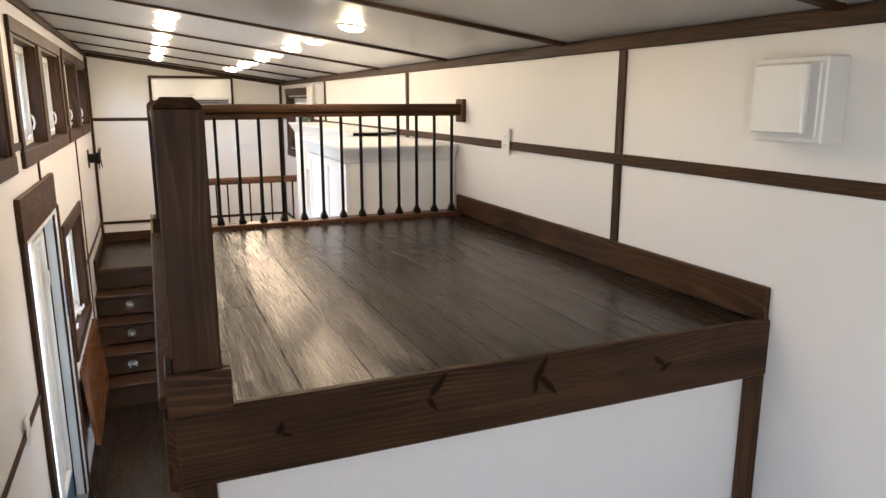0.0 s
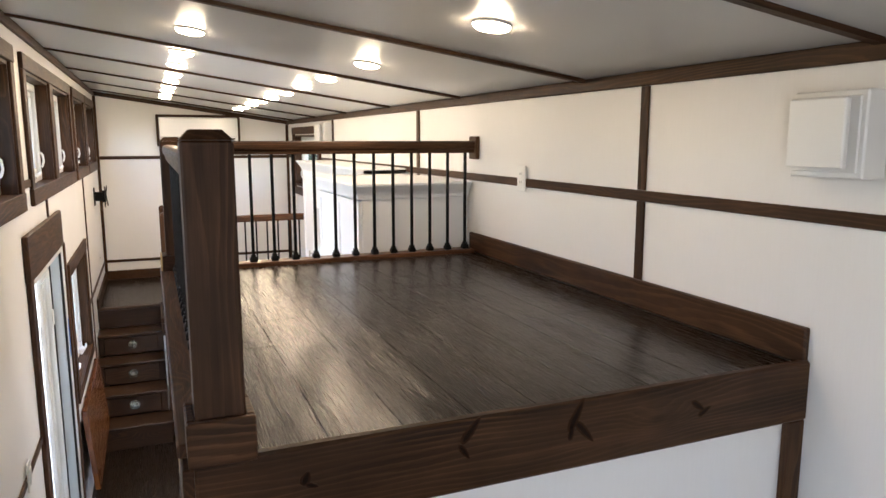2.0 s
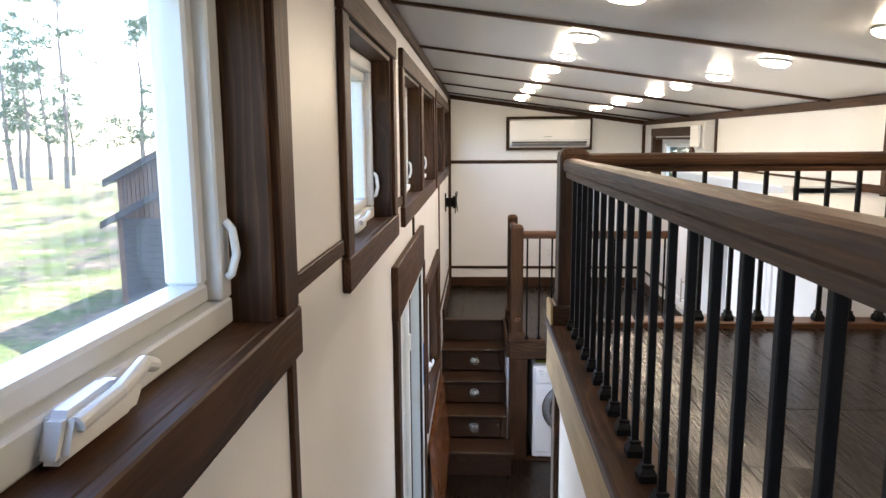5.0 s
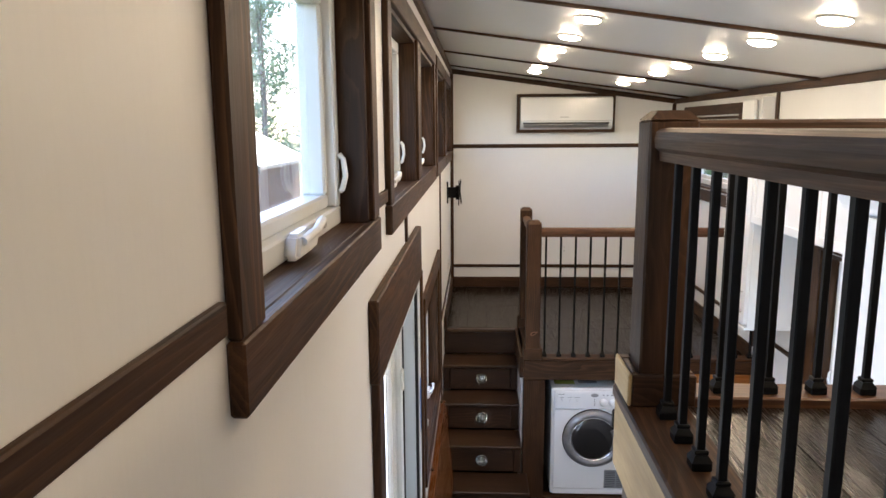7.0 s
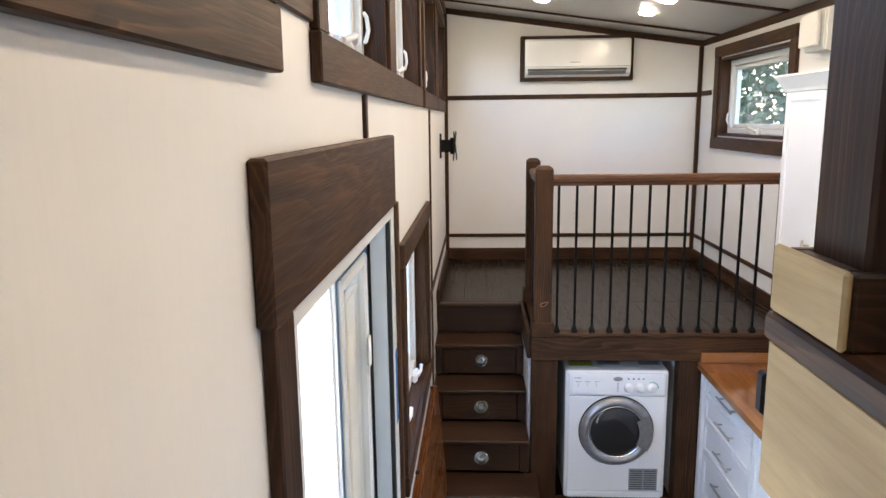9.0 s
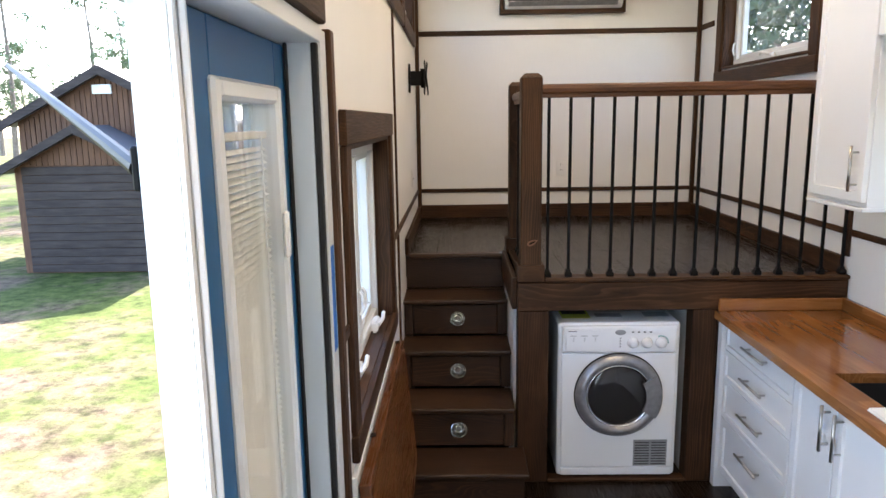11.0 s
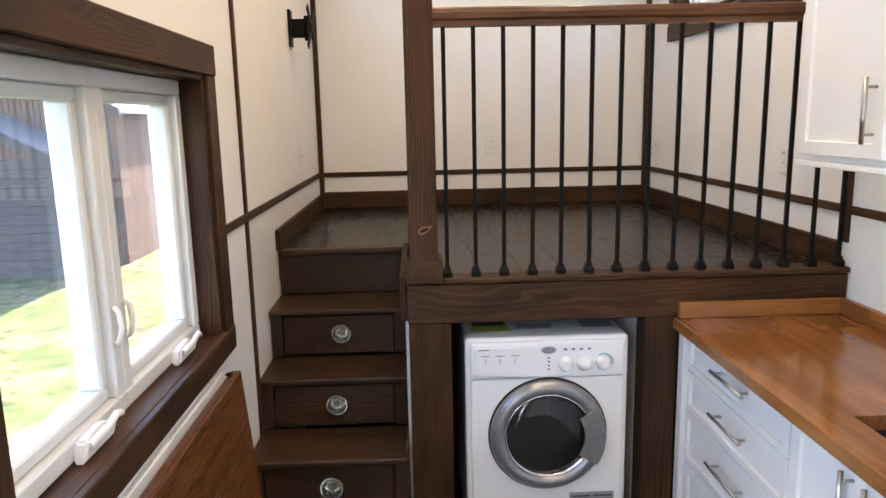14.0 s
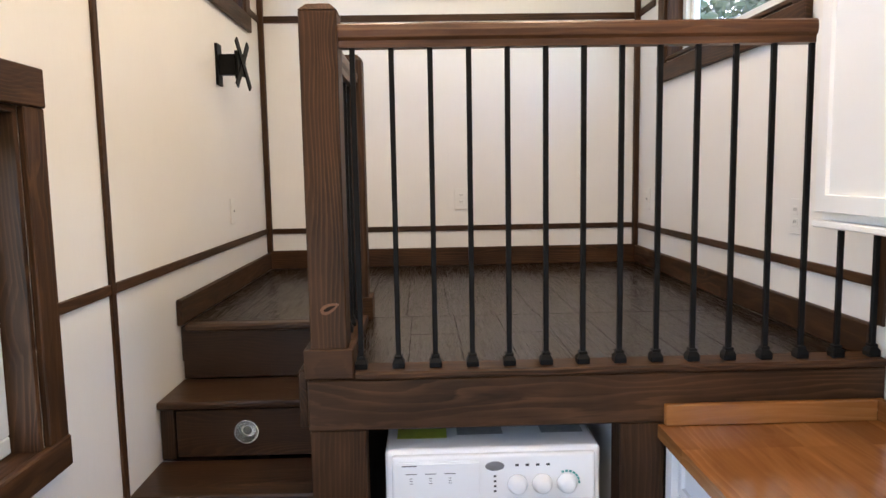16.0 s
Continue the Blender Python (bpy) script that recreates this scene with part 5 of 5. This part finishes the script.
def outlet(at, facing, slots, label, name="power_outlet"):
    """A wall plate facing an axis, with a raised insert and small marks."""
    o = thing(name, at, label, "outlet")
    x, y, z = at
    f = Vector(facing)

    def slab(w, h, d0, d1, dz=0.0, off=0.0, bevel=0.002):
        if abs(f.x) > 0.5:
            a, b = sorted((x + f.x * d0, x + f.x * d1))
            return box(a, b, y + off - w / 2, y + off + w / 2, z + dz - h / 2, z + dz + h / 2, bevel)
        a, b = sorted((y + f.y * d0, y + f.y * d1))
        return box(x + off - w / 2, x + off + w / 2, a, b, z + dz - h / 2, z + dz + h / 2, bevel)

    part("plate", slab(0.074, 0.118, 0.0005, 0.006), PLASTIC, o)
    if slots == "duplex":
        for dz in (-0.020, 0.020):
            r = part("socket", slab(0.034, 0.029, 0.0062, 0.0085, dz), PLASTIC, o)
            part("slot", slab(0.003, 0.010, 0.0086, 0.0091, dz + 0.003, -0.006, 0), INK, r)
            part("slot", slab(0.003, 0.010, 0.0086, 0.0091, dz + 0.003, 0.006, 0), INK, r)
    elif slots == "switch":
        part("rocker", slab(0.034, 0.068, 0.0062, 0.011), PLASTIC, o)
    else:
        part("insert", slab(0.034, 0.068, 0.0062, 0.008), PLASTIC, o)
        part("jack", slab(0.010, 0.010, 0.0081, 0.011), INK, o)
    return o


outlet((0.576, YF, 1.50), (0, -1, 0), "duplex", "white double power outlet on the far wall")
outlet((XR, 7.67, 1.487), (-1, 0, 0), "duplex", "white double power outlet on the lounge wall")
outlet((XR, 9.20, 1.49), (-1, 0, 0), "jack", "white wall plate by the lounge corner", "wall_plate")
outlet((XL, 8.69, 1.49), (1, 0, 0), "jack", "white cable plate under the television bracket", "wall_plate")
outlet((XR - 0.0125, 3.50, 2.535), (-1, 0, 0), "duplex", "white double power outlet beside the loft batten")
outlet((XL + 0.0125, 3.78, 1.36), (1, 0, 0), "switch", "white light switch by the patio door", "light_switch")


def tv_mount():
    m = thing("tv_bracket", (XL, 8.57, 2.14), "black steel television wall bracket with a tilted cross plate", "bracket")
    part("wall_plate", box(XL + 0.0005, XL + 0.012, 8.535, 8.605, 2.05, 2.23, 0.002), BLACK, m)
    part("arm", box(XL + 0.012, XL + 0.085, 8.55, 8.59, 2.095, 2.185, 0.004), BLACK, m)
    part("pivot", cyl((XL + 0.09, 8.57, 2.08), (0, 0, 1), 0.014, 0.12), BLACK, m, "", True)
    b = bmesh.new()
    for s in (1, -1):
        t = box(-0.003, 0.003, -0.016, 0.016, -0.125, 0.125, 0.001)
        bmesh.ops.transform(t, matrix=Matrix.Translation((XL + 0.112 + 0.002 * s, 8.57, 2.14)) @ pose(0, 0, 0, 0, 0, -6) @ pose(0, 0, 0, 38 * s, 0, 0), verts=t.verts[:])
        merge(t, b)
    t = box(-0.004, 0.004, -0.05, 0.05, -0.05, 0.05, 0.002)
    bmesh.ops.transform(t, matrix=Matrix.Translation((XL + 0.104, 8.57, 2.14)) @ pose(0, 0, 0, 0, 0, -6), verts=t.verts[:])
    merge(t, b)
    part("cross_plate", b, BLACK, m)


tv_mount()


def vent_box(y0, y1, z0, z1, label):
    """A square ventilator: a deep cream box with a smaller raised cover."""
    v = thing("wall_ventilator", (XR, (y0 + y1) / 2, z0), label, "ventilator")
    part("housing", box(XR - 0.077, XR - 0.0005, y0, y1, z0, z1, 0.004), PLASTIC, v)
    part("flange", box(XR - 0.084, XR - 0.0775, y0 + 0.012, y1 - 0.012, z0 + 0.014, z1 - 0.014, 0.003), PLASTIC, v)
    part("throat", box(XR - 0.100, XR - 0.0845, y0 + 0.045, y1 - 0.045, z0 + 0.045, z1 - 0.045, 0.003), PLASTIC, v)
    part("cover", box(XR - 0.120, XR - 0.1005, y0 + 0.022, y1 - 0.022, z0 + 0.024, z1 - 0.018, 0.004), PLASTIC, v)


vent_box(1.79, 1.99, 2.619, 2.827, "square cream plastic ventilator on the loft wall")
vent_box(7.16, 7.40, 2.66, 2.87, "square cream plastic ventilator above the wall cabinets")


# ---- outside ----
setting("ground", box(-160, 160, -160, 160, -0.9, -0.6), LAWN, "sunlit patchy lawn and bare earth, dappled shade in the colour", "ground")


def shed():
    s = thing("garden_shed", (-6.4, 17.5, -0.6), "dark brown wooden shed with a lower gabled porch", "shed")
    x0, x1, zp, ze = -8.05, -4.75, 2.80, 1.95
    c = (x0 + x1) / 2
    part("wall", prism([(x0, -0.6), (x1, -0.6), (x1, ze), (c, zp), (x0, ze)], "y", 16.52, 20.0), SHEDV, s)
    for i in range(34):
        x = x0 + 0.04 + i * (x1 - x0 - 0.04) / 34
        top = zp - abs(x + 0.04 - c) * (zp - ze) / (c - x0) - 0.05
        part("gable_board", box(x, x + 0.082, 16.49, 16.52, -0.6, top, 0.003), SHEDV, s)
    for sg in (-1, 1):
        e = c + sg * (c - x0 + 0.18)
        sl = (zp - ze) / (c - x0)
        ez = zp - sl * abs(e - c)
        rf = part("roof", prism([(c, zp + 0.01), (e, ez + 0.01), (e, ez + 0.09), (c, zp + 0.09)], "y", 16.3, 20.2), SHINGLE, s)
        part("barge_board", prism([(c, zp - 0.06), (e, ez - 0.06), (e, ez + 0.10), (c, zp + 0.10)], "y", 16.24, 16.298), SHEDW, rf)
    a0, a1, pz, pe = -7.6, -5.2, 1.80, 1.18
    pc = (a0 + a1) / 2
    part("porch_wall", prism([(a0, -0.6), (a1, -0.6), (a1, pe), (pc, pz), (a0, pe)], "y", 15.54, 16.48), SHEDV, s)
    for i in range(13):
        z = -0.58 + 0.138 * i
        part("door_board", box(a0 + 0.14, a1 - 0.14, 15.49, 15.52, z, z + 0.130, 0.004), SHEDW, s, "dark grey-brown door board")
    for i in range(24):
        x = a0 + 0.02 + i * 0.099
        top = pz - abs(x + 0.045 - pc) * (pz - pe) / (pc - a0) - 0.05
        if top > 1.26:
            part("porch_gable_board", box(x, x + 0.09, 15.50, 15.54, 1.23, top, 0.003), SHEDV, s)
    for sg in (-1, 1):
        e = pc + sg * (pc - a0 + 0.2)
        sl = (pz - pe) / (pc - a0)
        ez = pz - sl * abs(e - pc)
        rf = part("porch_roof", prism([(pc, pz + 0.01), (e, ez + 0.01), (e, ez + 0.08), (pc, pz + 0.08)], "y", 15.3, 16.48), SHINGLE, s)
        part("barge_board", prism([(pc, pz - 0.05), (e, ez - 0.05), (e, ez + 0.09), (pc, pz + 0.09)], "y", 15.24, 15.298), SHEDW, rf)
    part("vent", box(-6.62, -6.28, 16.45, 16.488, 2.42, 2.58, 0.005), VINYL, s, "white gable vent")


shed()


arm = thing("awning_arm", (-0.706, 4.995, 1.79), "dark metal awning arm fixed to the outside wall", "awning arm")
part("tube", tube([(-0.706, 4.995, 1.812), (-0.80, 5.13, 1.832), (-1.60, 6.276, 1.998), (-2.40, 7.42, 2.164)], 0.013, 10), BLACK, arm)
part("wall_foot", box(-0.712, -0.7005, 4.984, 5.024, 1.78, 1.845, 0.003), BLACK, arm)


def pine(name_label, x, y, h, lean, seed):
    """A tall pine: bare tapered trunk, drooping limbs, ragged needle clumps near the top."""
    rnd = random.Random(seed)
    t = thing("pine_tree", (x, y, -0.6), name_label, "tree", "pines behind the lawn")
    top = Vector((x + lean, y, -0.6 + h))
    b = bmesh.new()
    seg = 7
    prev = None
    for i in range(9):
        f = i / 8
        p = Vector((x + lean * f + 0.1 * math.sin(i * 1.3 + seed), y, -0.6 + h * f))
        r = 0.19 * (1 - f) + 0.02
        ring = [b.verts.new(p + Vector((r * math.cos(2 * math.pi * k / seg), r * math.sin(2 * math.pi * k / seg), 0))) for k in range(seg)]
        if prev:
            for k in range(seg):
                b.faces.new((prev[k], prev[(k + 1) % seg], ring[(k + 1) % seg], ring[k]))
        prev = ring
    crown_b = []
    for i in range(26):
        f = rnd.uniform(0.25, 0.98)
        a = rnd.uniform(0, 2 * math.pi)
        ln = (1.05 - f) * h * 0.34 * rnd.uniform(0.6, 1.2) + 0.3
        p0 = Vector((x + lean * f, y, -0.6 + h * f))
        p1 = p0 + Vector((math.cos(a) * ln, math.sin(a) * ln, ln * rnd.uniform(-0.1, 0.35)))
        tube([p0, (p0 + p1) / 2 + Vector((0, 0, 0.06)), p1], 0.025, 5, b)
        for q in range(5):
            crown_b.append((p0.lerp(p1, 0.35 + 0.16 * q) + Vector((rnd.uniform(-.25, .25), rnd.uniform(-.25, .25), rnd.uniform(-.2, .3))), rnd.uniform(0.3, 0.62)))
    part("trunk", b, BARK, t)
    verts, faces = [], []
    for p, r in crown_b:
        for k in range(26):
            d = Vector((rnd.gauss(0, 1), rnd.gauss(0, 1), rnd.gauss(0, 0.7))).normalized() * r * rnd.uniform(0.2, 1.0)
            u = Vector((rnd.gauss(0, 1), rnd.gauss(0, 1), rnd.gauss(0, 1))).normalized() * 0.17
            w = u.orthogonal().normalized() * 0.06
            n = len(verts)
            verts += [p + d - w, p + d + w, p + d + u]
            faces.append((n, n + 1, n + 2))
    me = bpy.data.meshes.new("crown")
    me.from_pydata(verts, [], faces)
    me.materials.append(LEAF)
    o = new("crown", me)
    o.parent = t
    o.matrix_parent_inverse = world_of(t).inverted()


_r = random.Random(5)
for i in range(22):
    pine("tall thin pine with a ragged crown", -44 + 2.0 * i + _r.uniform(-0.8, 0.8), _r.uniform(46, 74), _r.uniform(10, 17), _r.uniform(-0.6, 0.6), 10 + i)


def bush_screen(label, spots, seed, mat, name="tree"):
    """A broadleaf tree: trunk, limbs and a crown of small leaves in clumps."""
    rnd = random.Random(seed)
    for x, y, h, w in spots:
        t = thing(name, (x, y, -0.6), label, "tree", "trees beside the house")
        b = bmesh.new()
        tube([(x, y, -0.6), (x + 0.1, y, h * 0.3), (x, y + 0.1, h * 0.7)], 0.13, 8, b)
        verts, faces = [], []
        for i in range(80):
            a, f = rnd.uniform(0, 2 * math.pi), rnd.uniform(0.12, 1.0)
            rr = w * math.sqrt(rnd.random()) * (1.15 - f * 0.6)
            c = Vector((x + rr * math.cos(a), y + rr * math.sin(a), -0.4 + f * h))
            if i % 3 == 0:
                tube([(x, y, max(-0.4, c.z - 1.0)), c], 0.03, 5, b)
            for k in range(120):
                d = Vector((rnd.gauss(0, 0.4), rnd.gauss(0, 0.4), rnd.gauss(0, 0.32)))
                u = Vector((rnd.gauss(0, 1), rnd.gauss(0, 1), rnd.gauss(0, 1))).normalized() * 0.085
                s = u.orthogonal().normalized() * 0.05
                n = len(verts)
                verts += [c + d - u, c + d + s, c + d + u, c + d - s]
                faces.append((n, n + 1, n + 2, n + 3))
        part("trunk", b, BARK, t)
        me = bpy.data.meshes.new("crown")
        me.from_pydata(verts, [], faces)
        me.materials.append(mat)
        o = new("crown", me)
        o.parent = t
        o.matrix_parent_inverse = world_of(t).inverted()


bush_screen("dense leafy green tree close beside the house", [(4.8, 13.5, 8.5, 2.2), (6.6, 17.0, 10.0, 2.7), (4.3, 18.8, 9.0, 2.3), (8.6, 21.0, 11.0, 3.0), (6.2, 24.5, 11.0, 3.0), (5.6, 9.2, 7.5, 1.9)], 3, LEAFB)


bush_screen("tall leafy green tree behind the shed", [(-9.6, 33.0, 12.5, 3.0), (-12.6, 36.0, 9.5, 2.4)], 11, LEAFG)


# ---- floor planks ----
PLANK_MESH = {}


def plank(parent, x0, y0, w, ln, top, thick=0.012):
    key = (round(w, 3), round(ln, 2))
    if key not in PLANK_MESH:
        b = box(0.0005, w - 0.0005, 0.0005, ln - 0.0005, -thick, 0, 0.0012)
        me = bpy.data.meshes.new("plank")
        b.to_mesh(me)
        b.free()
        me.materials.append(PLANK)
        PLANK_MESH[key] = me
    o = new("plank", PLANK_MESH[key])
    o.parent = parent
    o.matrix_parent_inverse = world_of(parent).inverted()
    o.matrix_basis = Matrix.Translation((x0, y0, top))


def plank_floor(name, label, x0, x1, y0, y1, top, seed, w=0.165):
    f = tagged(new(name), label, "floor", "", "structure")
    f.matrix_basis = Matrix.Translation((x0, y0, top))
    rnd = random.Random(seed)
    n = max(1, round((x1 - x0) / w))
    w = (x1 - x0) / n
    for i in range(n):
        y = y0
        step = rnd.choice((0.4, 0.7, 1.0, 1.3))
        while y < y1 - 1e-4:
            ln = min(step, y1 - y)
            if y1 - y - ln < 0.2:
                ln = y1 - y
            plank(f, x0 + i * w, y, w, ln, top)
            y += ln
            step = rnd.choice((0.9, 1.2, 1.5))
    return f


plank_floor("floor_loft", "dark espresso hand-scraped plank floor of the loft", LOFT_X + 0.10, XR - 0.02, LOFT_Y0 + 0.009, LOFT_Y1 - 0.076, LOFT, 1)
plank_floor("floor_lounge", "dark espresso plank floor of the lounge", XL + 0.02, XR - 0.02, 7.966, YF - 0.02, LOUNGE, 2)
plank_floor("floor_lounge_front", "dark espresso plank floor at the lounge edge", 0.151, XR - 0.02, LG_Y + 0.086, 7.965, LOUNGE, 4)
plank_floor("floor_main", "dark espresso plank floor of the kitchen aisle", XL, XR, 2.90, 7.93, FLOOR, 3)
